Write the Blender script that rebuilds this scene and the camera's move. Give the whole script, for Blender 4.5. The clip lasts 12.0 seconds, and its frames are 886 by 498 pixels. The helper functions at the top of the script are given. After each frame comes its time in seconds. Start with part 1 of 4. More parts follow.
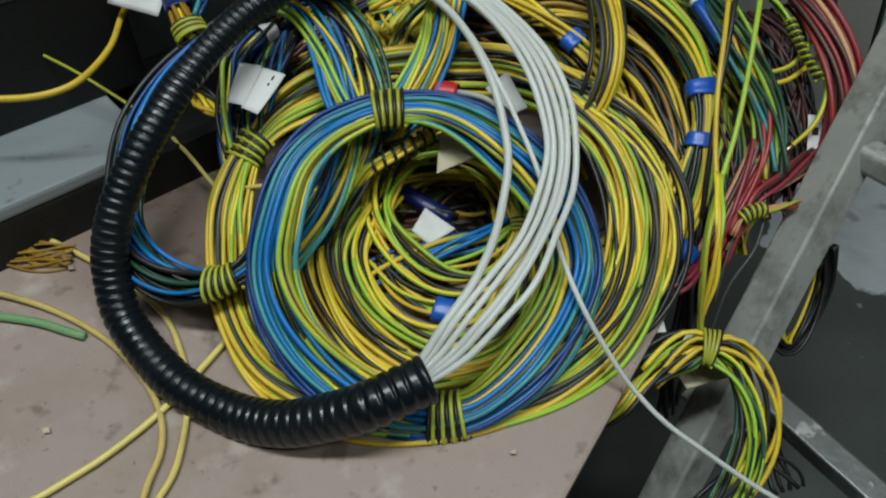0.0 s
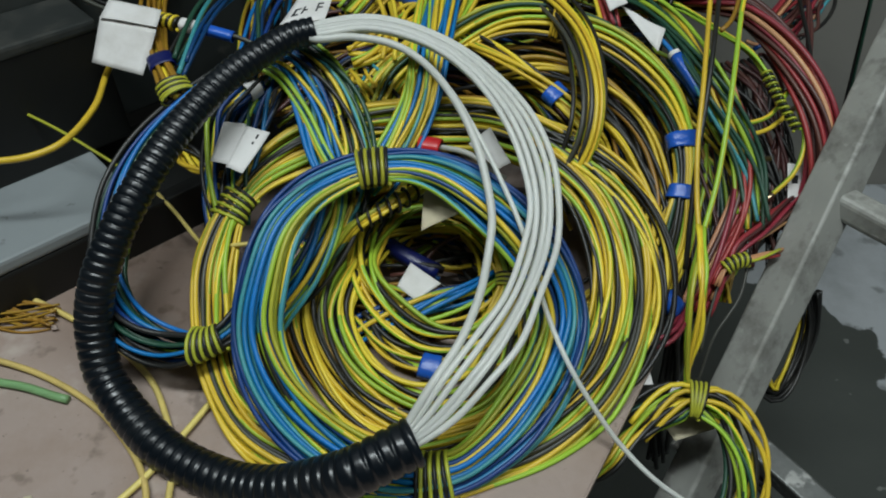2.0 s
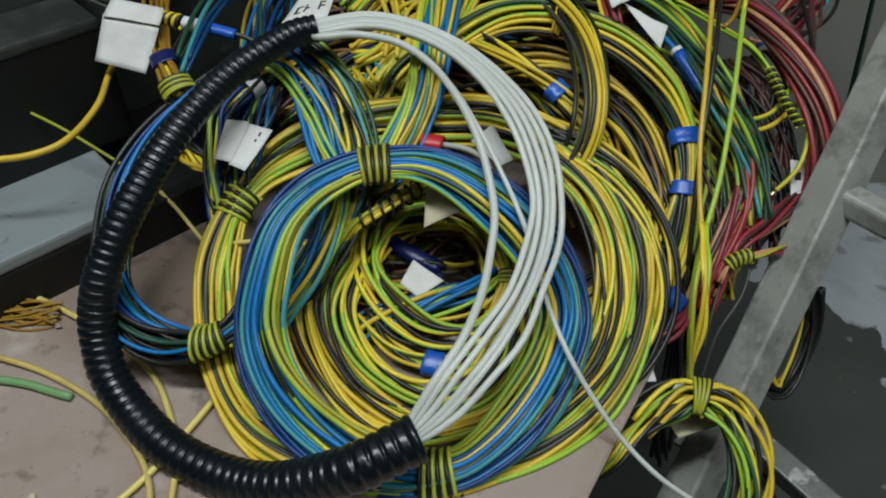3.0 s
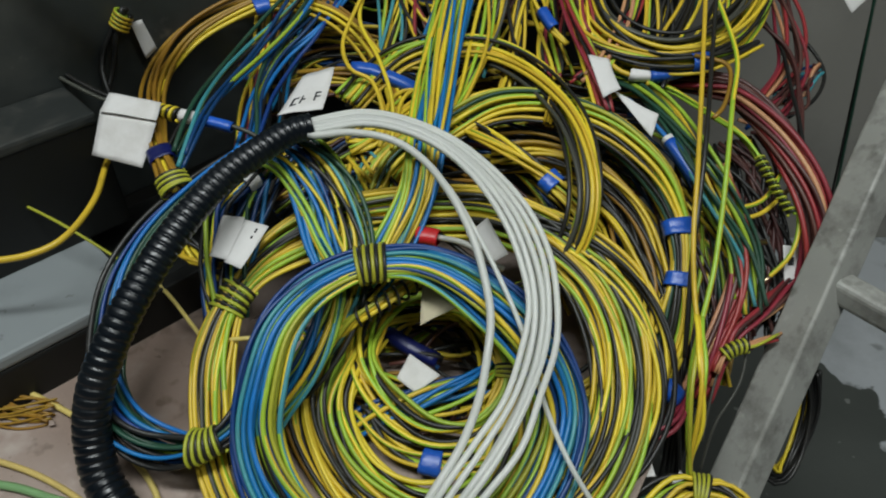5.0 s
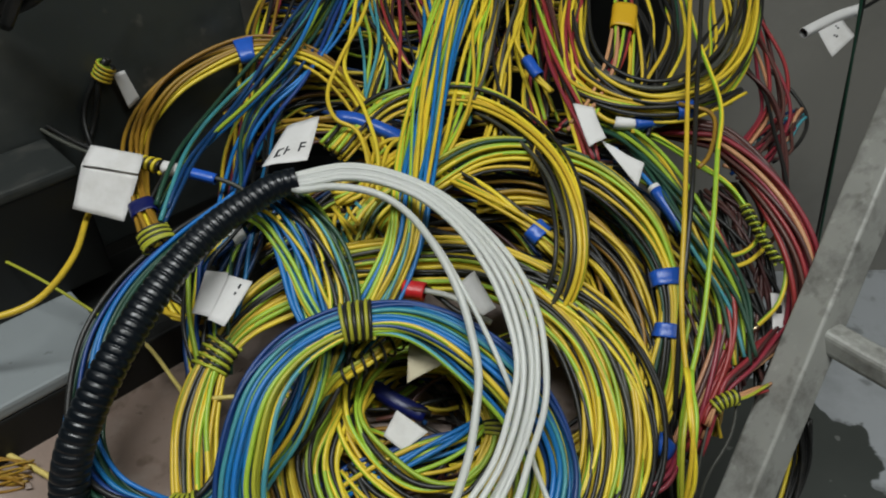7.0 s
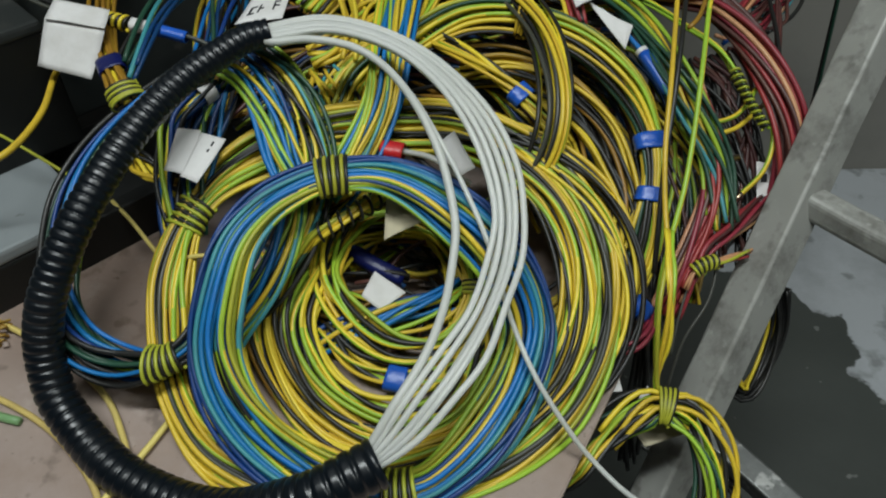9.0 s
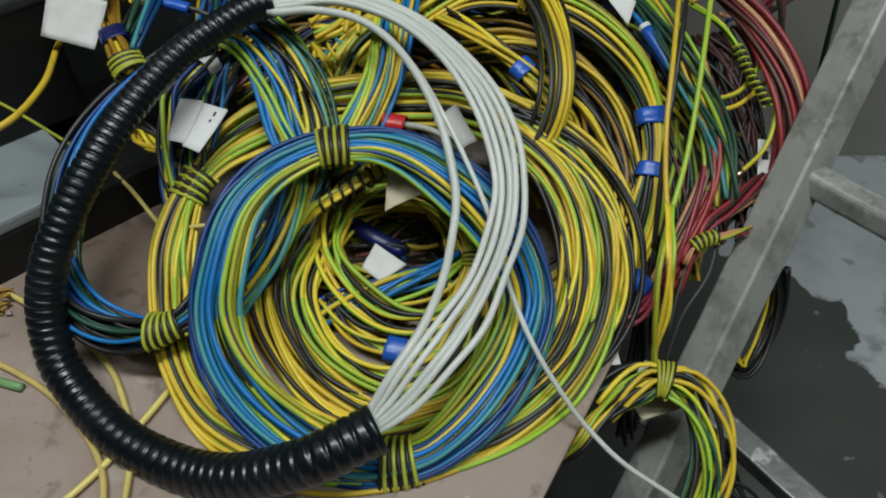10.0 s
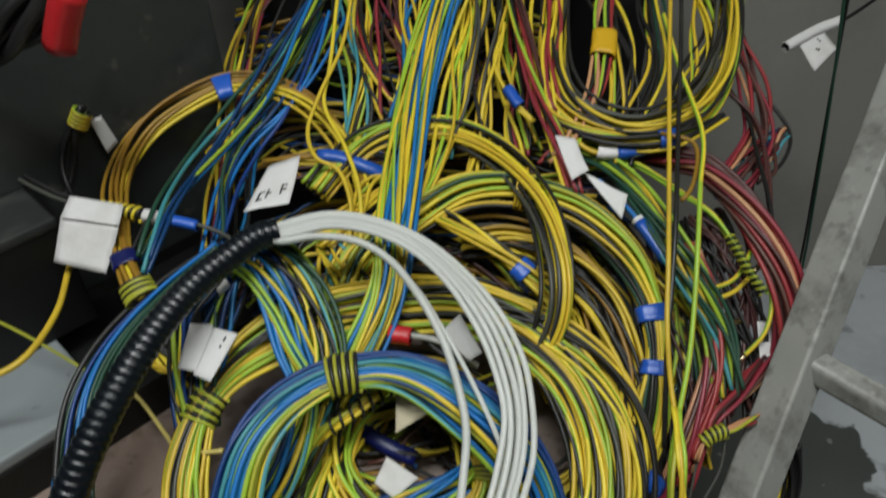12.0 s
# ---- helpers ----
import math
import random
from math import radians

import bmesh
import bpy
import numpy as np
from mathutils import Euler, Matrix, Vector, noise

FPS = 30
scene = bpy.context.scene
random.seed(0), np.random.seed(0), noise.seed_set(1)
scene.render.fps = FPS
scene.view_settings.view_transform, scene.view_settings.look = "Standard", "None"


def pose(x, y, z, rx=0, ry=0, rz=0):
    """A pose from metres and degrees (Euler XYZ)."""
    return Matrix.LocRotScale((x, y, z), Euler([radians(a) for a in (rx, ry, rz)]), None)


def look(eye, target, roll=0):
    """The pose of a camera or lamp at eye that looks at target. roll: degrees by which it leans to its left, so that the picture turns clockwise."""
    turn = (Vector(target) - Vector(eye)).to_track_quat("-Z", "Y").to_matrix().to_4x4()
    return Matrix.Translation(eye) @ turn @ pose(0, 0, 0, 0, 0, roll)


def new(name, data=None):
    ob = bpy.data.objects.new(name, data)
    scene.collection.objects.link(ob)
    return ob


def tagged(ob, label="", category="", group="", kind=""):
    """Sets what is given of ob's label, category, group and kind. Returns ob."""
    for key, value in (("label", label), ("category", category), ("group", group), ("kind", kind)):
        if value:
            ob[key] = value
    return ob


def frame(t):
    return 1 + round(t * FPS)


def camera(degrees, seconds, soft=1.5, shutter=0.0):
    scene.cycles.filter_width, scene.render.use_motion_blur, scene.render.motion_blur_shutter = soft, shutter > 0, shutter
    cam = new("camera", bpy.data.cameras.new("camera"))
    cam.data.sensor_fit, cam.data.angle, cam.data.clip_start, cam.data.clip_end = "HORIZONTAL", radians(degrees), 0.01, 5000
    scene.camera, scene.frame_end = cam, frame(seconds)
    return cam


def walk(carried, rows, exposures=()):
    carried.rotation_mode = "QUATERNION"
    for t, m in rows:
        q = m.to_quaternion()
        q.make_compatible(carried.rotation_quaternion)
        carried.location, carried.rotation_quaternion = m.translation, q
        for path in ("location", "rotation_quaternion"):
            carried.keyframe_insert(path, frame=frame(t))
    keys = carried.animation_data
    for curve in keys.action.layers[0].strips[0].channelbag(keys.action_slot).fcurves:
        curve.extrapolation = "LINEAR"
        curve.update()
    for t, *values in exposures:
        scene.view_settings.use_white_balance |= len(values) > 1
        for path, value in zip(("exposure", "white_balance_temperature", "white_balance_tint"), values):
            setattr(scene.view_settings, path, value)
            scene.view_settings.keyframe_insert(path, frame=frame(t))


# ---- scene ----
cam = camera(61.8, 12.0, soft=1.95, shutter=0.5)
PATH = [
    (0, (0.056, 0.014, 0.564), (0.002, 1.43, -0.847), -0.1),
    (0.5, (0.054, 0.017, 0.576), (0.012, 1.479, -0.789), 0.3),
    (1, (0.056, 0.021, 0.582), (0.018, 1.508, -0.755), 0.1),
    (1.5, (0.059, 0.025, 0.581), (0.021, 1.501, -0.768), -0.4),
    (2, (0.059, 0.028, 0.58), (0.031, 1.496, -0.778), -0.2),
    (2.5, (0.059, 0.027, 0.579), (0.034, 1.493, -0.781), -0.3),
    (3, (0.059, 0.026, 0.578), (0.024, 1.495, -0.778), -0.5),
    (3.2, (0.059, 0.026, 0.579), (0.026, 1.493, -0.78), -0.6),
    (4.8, (0.055, 0.051, 0.611), (0.018, 1.581, -0.676), -0.9),
    (5, (0.058, 0.056, 0.614), (0.037, 1.585, -0.675), -0.7),
    (5.5, (0.056, 0.063, 0.616), (0.064, 1.588, -0.678), -0.1),
    (6, (0.053, 0.067, 0.62), (0.047, 1.599, -0.666), -0.2),
    (6.5, (0.058, 0.075, 0.627), (0.057, 1.637, -0.622), -0.8),
    (7, (0.059, 0.075, 0.628), (0.072, 1.645, -0.611), -0.4),
    (7.5, (0.061, 0.076, 0.625), (0.113, 1.622, -0.642), 0.8),
    (7.7, (0.063, 0.076, 0.621), (0.119, 1.597, -0.676), 0.8),
    (9.3, (0.069, 0.046, 0.58), (0.093, 1.464, -0.83), 0.6),
    (9.5, (0.069, 0.043, 0.578), (0.09, 1.455, -0.838), 0.7),
    (10, (0.07, 0.042, 0.578), (0.096, 1.453, -0.839), 0.9),
    (10.5, (0.067, 0.043, 0.573), (0.076, 1.436, -0.862), 0.1),
    (11, (0.062, 0.062, 0.595), (0.109, 1.5, -0.794), 2.9),
    (11.5, (0.068, 0.086, 0.631), (0.059, 1.567, -0.714), -0.8),
    (12, (0.068, 0.105, 0.662), (0.096, 1.649, -0.607), -1.9),
]
walk(cam, [(t, look(eye, target, roll)) for t, eye, target, roll in PATH],
     exposures=((0, -0.02, 6300, 7.5), (1, -0.06, 6320, 8), (3.2, -0.06, 6350, 8.5), (5, -0.05, 6550, 10.5), (7.5, -0.03, 6660, 13), (9.5, -0.05, 6470, 9), (11, -0.04, 6530, 10), (12, -0.03, 6640, 12.5)))

# ---------------------------------------------------------------- light
world = bpy.data.worlds.new("world")
scene.world = world
world.use_nodes = True
world.node_tree.nodes["Background"].inputs[0].default_value = (0.75, 0.85, 1.0, 1)
world.node_tree.nodes["Background"].inputs[1].default_value = 0.012


def area_lamp(name, eye, target, sx, sy, watts, colour):
    d = bpy.data.lights.new(name, "AREA")
    d.shape, d.size, d.size_y, d.energy, d.color = "RECTANGLE", sx, sy, watts, colour
    ob = new(name, d)
    ob.matrix_world = look(eye, target)
    return ob


area_lamp("ceiling_lamp_light", (-0.1, 0.0, 1.93), (-0.1, 0.01, 0.0), 1.2, 0.16, 24.0, (0.92, 1.0, 1.0))
# added fill light that brightens the right side and the tube frame
area_lamp("ceiling_lamp_light", (1.0, -0.5, 1.93), (1.0, -0.49, 0.0), 1.2, 0.16, 7.0, (0.91, 1.0, 0.97))


# ---------------------------------------------------------------- materials
def lin(c):
    return tuple((v / 12.92 if v <= 0.04045 else ((v + 0.055) / 1.055) ** 2.4) for v in (x / 255 for x in c))


def material(name, colour, rough=0.5, metal=0.0, vary=0.12, grain=60.0, bump=0.0, bump_scale=200.0, dirt=None, dirt_scale=8.0, dirt_amount=0.5,
             coat=0.0, trans=0.0, hue=0.0, sss=0.0, specks=()):
    m = bpy.data.materials.new(name)
    m.use_nodes = True
    nt = m.node_tree
    n, l = nt.nodes, nt.links
    b = n["Principled BSDF"]
    co = n.new("ShaderNodeTexCoord")
    noise_a = n.new("ShaderNodeTexNoise")
    noise_a.inputs["Scale"].default_value = grain
    noise_a.inputs["Detail"].default_value = 5
    l.new(co.outputs["Object"], noise_a.inputs["Vector"])
    info = n.new("ShaderNodeObjectInfo")
    hsv = n.new("ShaderNodeHueSaturation")
    hsv.inputs["Color"].default_value = (*lin(colour), 1)
    # value from grain and from the single piece
    add = n.new("ShaderNodeMath")
    add.operation = "MULTIPLY_ADD"
    l.new(noise_a.outputs["Fac"], add.inputs[0])
    add.inputs[1].default_value = 2 * vary
    add.inputs[2].default_value = 1 - vary
    per = n.new("ShaderNodeMath")
    per.operation = "MULTIPLY_ADD"
    l.new(info.outputs["Random"], per.inputs[0])
    per.inputs[1].default_value = 2 * vary
    per.inputs[2].default_value = 1 - vary
    mul = n.new("ShaderNodeMath")
    mul.operation = "MULTIPLY"
    l.new(add.outputs[0], mul.inputs[0])
    l.new(per.outputs[0], mul.inputs[1])
    l.new(mul.outputs[0], hsv.inputs["Value"])
    if hue:
        h = n.new("ShaderNodeMath")
        h.operation = "MULTIPLY_ADD"
        l.new(info.outputs["Random"], h.inputs[0])
        h.inputs[1].default_value = 2 * hue
        h.inputs[2].default_value = 0.5 - hue
        l.new(h.outputs[0], hsv.inputs["Hue"])
    out = hsv.outputs["Color"]
    if dirt:
        noise_b = n.new("ShaderNodeTexNoise")
        noise_b.inputs["Scale"].default_value = dirt_scale
        noise_b.inputs["Detail"].default_value = 9
        noise_b.inputs["Roughness"].default_value = 0.65
        l.new(co.outputs["Object"], noise_b.inputs["Vector"])
        ramp = n.new("ShaderNodeMapRange")
        ramp.inputs["From Min"].default_value = 0.48
        ramp.inputs["From Max"].default_value = 0.68
        ramp.inputs["To Max"].default_value = dirt_amount
        l.new(noise_b.outputs["Fac"], ramp.inputs["Value"])
        mix = n.new("ShaderNodeMix")
        mix.data_type = "RGBA"
        l.new(ramp.outputs[0], mix.inputs["Factor"])
        l.new(out, mix.inputs["A"])
        mix.inputs["B"].default_value = (*lin(dirt), 1)
        out = mix.outputs["Result"]
        rr = n.new("ShaderNodeMath")
        rr.operation = "MULTIPLY_ADD"
        l.new(ramp.outputs[0], rr.inputs[0])
        rr.inputs[1].default_value = 0.3
        rr.inputs[2].default_value = rough
        l.new(rr.outputs[0], b.inputs["Roughness"])
    for spot, scale, low, high, amount in specks:
        ns = n.new("ShaderNodeTexNoise")
        ns.inputs["Scale"].default_value = scale
        ns.inputs["Detail"].default_value = 3
        l.new(co.outputs["Object"], ns.inputs["Vector"])
        rs = n.new("ShaderNodeMapRange")
        rs.inputs["From Min"].default_value = low
        rs.inputs["From Max"].default_value = high
        rs.inputs["To Max"].default_value = amount
        l.new(ns.outputs["Fac"], rs.inputs["Value"])
        ms = n.new("ShaderNodeMix")
        ms.data_type = "RGBA"
        l.new(rs.outputs[0], ms.inputs["Factor"])
        l.new(out, ms.inputs["A"])
        ms.inputs["B"].default_value = (*lin(spot), 1)
        out = ms.outputs["Result"]
    l.new(out, b.inputs["Base Color"])
    b.inputs["Roughness"].default_value = rough
    b.inputs["Metallic"].default_value = metal
    b.inputs["Coat Weight"].default_value = coat
    b.inputs["Transmission Weight"].default_value = trans
    if sss:
        b.inputs["Subsurface Weight"].default_value = sss
        b.inputs["Subsurface Radius"].default_value = (0.004, 0.004, 0.004)
        b.inputs["Subsurface Scale"].default_value = 1.0
    if bump:
        nb = n.new("ShaderNodeTexNoise")
        nb.inputs["Scale"].default_value = bump_scale
        nb.inputs["Detail"].default_value = 6
        l.new(co.outputs["Object"], nb.inputs["Vector"])
        bp = n.new("ShaderNodeBump")
        bp.inputs["Strength"].default_value = bump
        bp.inputs["Distance"].default_value = 0.002
        l.new(nb.outputs["Fac"], bp.inputs["Height"])
        l.new(bp.outputs["Normal"], b.inputs["Normal"])
    return m


def plastic(name, colour, rough=0.40, vary=0.12, hue=0.01):
    return material(name, colour, rough, vary=vary, grain=45, hue=hue, dirt=(70, 64, 52), dirt_scale=26, dirt_amount=0.22)


WIRE = {
    "y": plastic("yellow_insulation", (228, 198, 56)),
    "o": plastic("amber_insulation", (158, 120, 38)),
    "g": plastic("green_insulation", (160, 192, 56)),
    "k": plastic("dark_grey_insulation", (33, 33, 32), vary=0.25),
    "e": plastic("mid_grey_insulation", (72, 73, 66), vary=0.2),
    "b": plastic("blue_insulation", (20, 116, 180), vary=0.18),
    "n": plastic("navy_insulation", (16, 62, 118), vary=0.2),
    "t": plastic("teal_insulation", (70, 150, 160), vary=0.14),
    "d": plastic("dark_green_insulation", (36, 74, 56), vary=0.2),
    "r": plastic("red_insulation", (150, 50, 58), vary=0.16),
    "m": plastic("brown_insulation", (86, 52, 48), vary=0.25),
    "s": plastic("salmon_insulation", (205, 150, 110), vary=0.12),
    "l": plastic("lime_insulation", (176, 178, 56)),
    "p": plastic("pale_green_insulation", (122, 158, 108)),
    "c": plastic("pale_yellow_insulation", (222, 200, 118)),
    "w": plastic("white_insulation", (205, 205, 198)),
}
black_plastic = material("black_conduit_plastic", (15, 21, 27), 0.28, vary=0.2, grain=30, dirt=(70, 70, 66), dirt_scale=14, dirt_amount=0.12)
bore_dark = material("bore_shade_black", (20, 20, 20), 0.55, vary=0.2)
tube_plastic = material("milky_nylon_tube", (230, 232, 226), 0.40, vary=0.06, grain=20, trans=0.26, sss=0.7)
tape_blue = material("blue_tape", (34, 92, 192), 0.32, vary=0.12, grain=90, bump=0.25, bump_scale=150)
tape_navy = material("navy_tape", (18, 28, 92), 0.35, vary=0.15, grain=90, bump=0.25, bump_scale=150)
tape_yellow = material("yellow_tape", (214, 168, 34), 0.4, vary=0.1, bump=0.2)
tape_red = material("red_tape", (196, 40, 44), 0.35, vary=0.1, bump=0.2)
paper_mat = material("label_paper", (226, 224, 222), 0.75, vary=0.05, grain=25, bump=0.15, bump_scale=60, dirt=(170, 164, 152), dirt_scale=18, dirt_amount=0.35)
paper_tan = material("tan_label_paper", (196, 186, 158), 0.8, vary=0.06, grain=25, bump=0.15, bump_scale=60)
ink = material("label_ink", (34, 34, 38), 0.7)
board_mat = material("worn_fibreboard", (164, 147, 138), 0.72, vary=0.07, grain=14, bump=0.35, bump_scale=90, dirt=(128, 106, 88), dirt_scale=7, dirt_amount=0.5,
                     specks=(((92, 80, 70), 46, 0.60, 0.70, 0.55), ((206, 196, 188), 30, 0.58, 0.74, 0.4), ((74, 64, 56), 190, 0.68, 0.74, 0.5)))
bt = board_mat.node_tree
_bc = bt.nodes.new("ShaderNodeTexCoord")
_bd = bt.nodes.new("ShaderNodeVectorMath")
_bd.operation = "DISTANCE"
bt.links.new(_bc.outputs["Object"], _bd.inputs[0])
_bd.inputs[1].default_value = (-0.191, 0.258, 0.009)
_bn = bt.nodes.new("ShaderNodeTexNoise")
_bn.inputs["Scale"].default_value = 28.0
_bn.inputs["Detail"].default_value = 8
bt.links.new(_bc.outputs["Object"], _bn.inputs["Vector"])
_ba = bt.nodes.new("ShaderNodeMath")
_ba.operation = "MULTIPLY_ADD"
bt.links.new(_bn.outputs["Fac"], _ba.inputs[0])
_ba.inputs[1].default_value = 0.09
bt.links.new(_bd.outputs["Value"], _ba.inputs[2])
_br = bt.nodes.new("ShaderNodeMapRange")
_br.inputs["From Min"].default_value = 0.10
_br.inputs["From Max"].default_value = 0.15
_br.inputs["To Min"].default_value = 0.4
_br.inputs["To Max"].default_value = 0.0
bt.links.new(_ba.outputs[0], _br.inputs["Value"])
_bp = bt.nodes["Principled BSDF"]
_bm = bt.nodes.new("ShaderNodeMix")
_bm.data_type = "RGBA"
bt.links.new(_br.outputs[0], _bm.inputs["Factor"])
bt.links.new(_bp.inputs["Base Color"].links[0].from_socket, _bm.inputs["A"])
_bm.inputs["B"].default_value = (*lin((98, 70, 46)), 1)
bt.links.new(_bm.outputs["Result"], _bp.inputs["Base Color"])
steel_dark = material("dark_painted_steel", (52, 56, 55), 0.38, vary=0.14, grain=9, dirt=(88, 88, 82), dirt_scale=5, dirt_amount=0.55, bump=0.12, bump_scale=60,
                      specks=(((112, 110, 102), 40, 0.64, 0.74, 0.45), ((24, 25, 25), 14, 0.58, 0.72, 0.5)))
steel_mid = material("grey_painted_steel", (42, 45, 44), 0.45, vary=0.12, grain=9, dirt=(110, 106, 98), dirt_scale=9, dirt_amount=0.4, bump=0.1, bump_scale=60)
# cabinet steel in two tones: shade coloured into the near-black, light into the pale
steel_shaded = material("shaded_black_steel", (11, 13, 12), 0.55, vary=0.2, grain=9, dirt=(30, 30, 28), dirt_scale=6, dirt_amount=0.3)
steel_light = material("pale_grey_steel", (140, 146, 148), 0.38, vary=0.06, grain=8, dirt=(96, 98, 96), dirt_scale=7, dirt_amount=0.35,
                       specks=(((60, 58, 54), 60, 0.64, 0.70, 0.5),))
tube_steel = material("weathered_steel_tube", (166, 166, 160), 0.5, metal=0.1, vary=0.1, grain=30, dirt=(72, 68, 62), dirt_scale=22, dirt_amount=0.6, bump=0.25, bump_scale=120,
                      specks=(((72, 68, 62), 55, 0.58, 0.72, 0.5), ((190, 190, 184), 90, 0.62, 0.72, 0.4)))
# pale specks stand in for the highlight on the bar's glossy edge
tube_bare = material("bare_steel_bar", (120, 122, 120), 0.36, metal=0.6, vary=0.12, grain=30, dirt=(60, 58, 54), dirt_scale=22, dirt_amount=0.6, bump=0.2, bump_scale=120, specks=(((206, 206, 202), 60, 0.62, 0.67, 0.6),))
copper = material("tinned_copper", (190, 170, 140), 0.3, metal=1.0)
wall_paint = material("grey_wall_paint", (146, 143, 136), 0.6, vary=0.06, grain=5, dirt=(112, 112, 108), dirt_scale=3, dirt_amount=0.5, bump=0.15, bump_scale=40)
lamp_mat = bpy.data.materials.new("lamp_tube_glow")
lamp_mat.use_nodes = True
lamp_mat.node_tree.nodes["Principled BSDF"].inputs["Emission Color"].default_value = (1, 0.97, 0.9, 1)
lamp_mat.node_tree.nodes["Principled BSDF"].inputs["Emission Strength"].default_value = 3.0

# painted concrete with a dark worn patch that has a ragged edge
low_bounce = material("low_bounce_paint", (58, 60, 60), 0.7, vary=0.08, grain=5, dirt=(44, 44, 42), dirt_scale=3, dirt_amount=0.5, bump=0.15, bump_scale=40)
floor_mat = material("painted_concrete", (180, 184, 188), 0.5, vary=0.05, grain=7, dirt=(120, 122, 122), dirt_scale=4, dirt_amount=0.5, bump=0.2, bump_scale=50,
                     specks=(((104, 106, 104), 18, 0.60, 0.68, 0.6),))
nt = floor_mat.node_tree
_co = nt.nodes.new("ShaderNodeTexCoord")
_sep = nt.nodes.new("ShaderNodeSeparateXYZ")
nt.links.new(_co.outputs["Object"], _sep.inputs[0])
_nz = nt.nodes.new("ShaderNodeTexNoise")
_nz.inputs["Scale"].default_value = 8.0
_nz.inputs["Detail"].default_value = 8
nt.links.new(_co.outputs["Object"], _nz.inputs["Vector"])
_a = nt.nodes.new("ShaderNodeMath")
_a.operation = "MULTIPLY_ADD"
nt.links.new(_sep.outputs["X"], _a.inputs[0])
_a.inputs[1].default_value = 1.6
nt.links.new(_sep.outputs["Y"], _a.inputs[2])
_b = nt.nodes.new("ShaderNodeMath")
_b.operation = "MULTIPLY_ADD"
nt.links.new(_nz.outputs["Fac"], _b.inputs[0])
_b.inputs[1].default_value = 0.62
nt.links.new(_a.outputs[0], _b.inputs[2])
_r = nt.nodes.new("ShaderNodeMapRange")
_r.inputs["From Min"].default_value = 2.770
_r.inputs["From Max"].default_value = 2.782
nt.links.new(_b.outputs[0], _r.inputs["Value"])
_bs = nt.nodes["Principled BSDF"]
_mx = nt.nodes.new("ShaderNodeMix")
_mx.data_type = "RGBA"
nt.links.new(_r.outputs[0], _mx.inputs["Factor"])
_nd = nt.nodes.new("ShaderNodeTexNoise")
_nd.inputs["Scale"].default_value = 3.0
_nd.inputs["Detail"].default_value = 10
nt.links.new(_co.outputs["Object"], _nd.inputs["Vector"])
_md = nt.nodes.new("ShaderNodeMix")
_md.data_type = "RGBA"
_md.inputs["A"].default_value = (*lin((36, 40, 38)), 1)
_md.inputs["B"].default_value = (*lin((94, 98, 94)), 1)
nt.links.new(_nd.outputs["Fac"], _md.inputs["Factor"])
_ns = nt.nodes.new("ShaderNodeTexNoise")
_ns.inputs["Scale"].default_value = 34.0
_ns.inputs["Detail"].default_value = 2
nt.links.new(_co.outputs["Object"], _ns.inputs["Vector"])
_rs = nt.nodes.new("ShaderNodeMapRange")
_rs.inputs["From Min"].default_value = 0.70
_rs.inputs["From Max"].default_value = 0.73
_rs.inputs["To Max"].default_value = 0.6
nt.links.new(_ns.outputs["Fac"], _rs.inputs["Value"])
_ms = nt.nodes.new("ShaderNodeMix")
_ms.data_type = "RGBA"
nt.links.new(_rs.outputs[0], _ms.inputs["Factor"])
nt.links.new(_md.outputs["Result"], _ms.inputs["A"])
_ms.inputs["B"].default_value = (*lin((150, 152, 148)), 1)
nt.links.new(_ms.outputs["Result"], _mx.inputs["A"])
nt.links.new(_bs.inputs["Base Color"].links[0].from_socket, _mx.inputs["B"])
nt.links.new(_mx.outputs["Result"], _bs.inputs["Base Color"])

# ---------------------------------------------------------------- the sloping heap's own axes, in millimetres
SLOPE = radians(24.0)
HEAP_O = np.array((0.0, 0.27, 0.16))
HEAP_U = np.array((1.0, 0.0, 0.0))
HEAP_V = np.array((0.0, math.cos(SLOPE), math.sin(SLOPE)))
HEAP_N = np.array((0.0, -math.sin(SLOPE), math.cos(SLOPE)))
BOARD_Z = 0.135


def heap(points):
    p = np.array(points, float) / 1000
    return HEAP_O + p[:, :1] * HEAP_U + p[:, 1:2] * HEAP_V + p[:, 2:3] * HEAP_N


def glide(points, closed=False, step=0.006):
    """Smooth curve through the points, evenly spaced."""
    p = np.asarray(points, float)
    if closed:
        p = np.vstack([p[-1:], p, p[:2]])
    else:
        p = np.vstack([2 * p[:1] - p[1:2], p, 2 * p[-1:] - p[-2:-1]])
    out = []
    for i in range(1, len(p) - 2):
        t = np.linspace(0, 1, 24, endpoint=False)[:, None]
        a, b, c, d = p[i - 1], p[i], p[i + 1], p[i + 2]
        out.append(0.5 * (2 * b + (c - a) * t + (2 * a - 5 * b + 4 * c - d) * t ** 2 + (3 * b - a - 3 * c + d) * t ** 3))
    out = np.vstack(out + [p[-2:-1]])
    s = np.concatenate([[0], np.cumsum(np.linalg.norm(np.diff(out, axis=0), axis=1))])
    count = max(4, int(s[-1] / step))
    u = np.linspace(0, s[-1], count + 1)
    q = np.stack([np.interp(u, s, out[:, k]) for k in range(3)], 1)
    return q[:-1] if closed else q


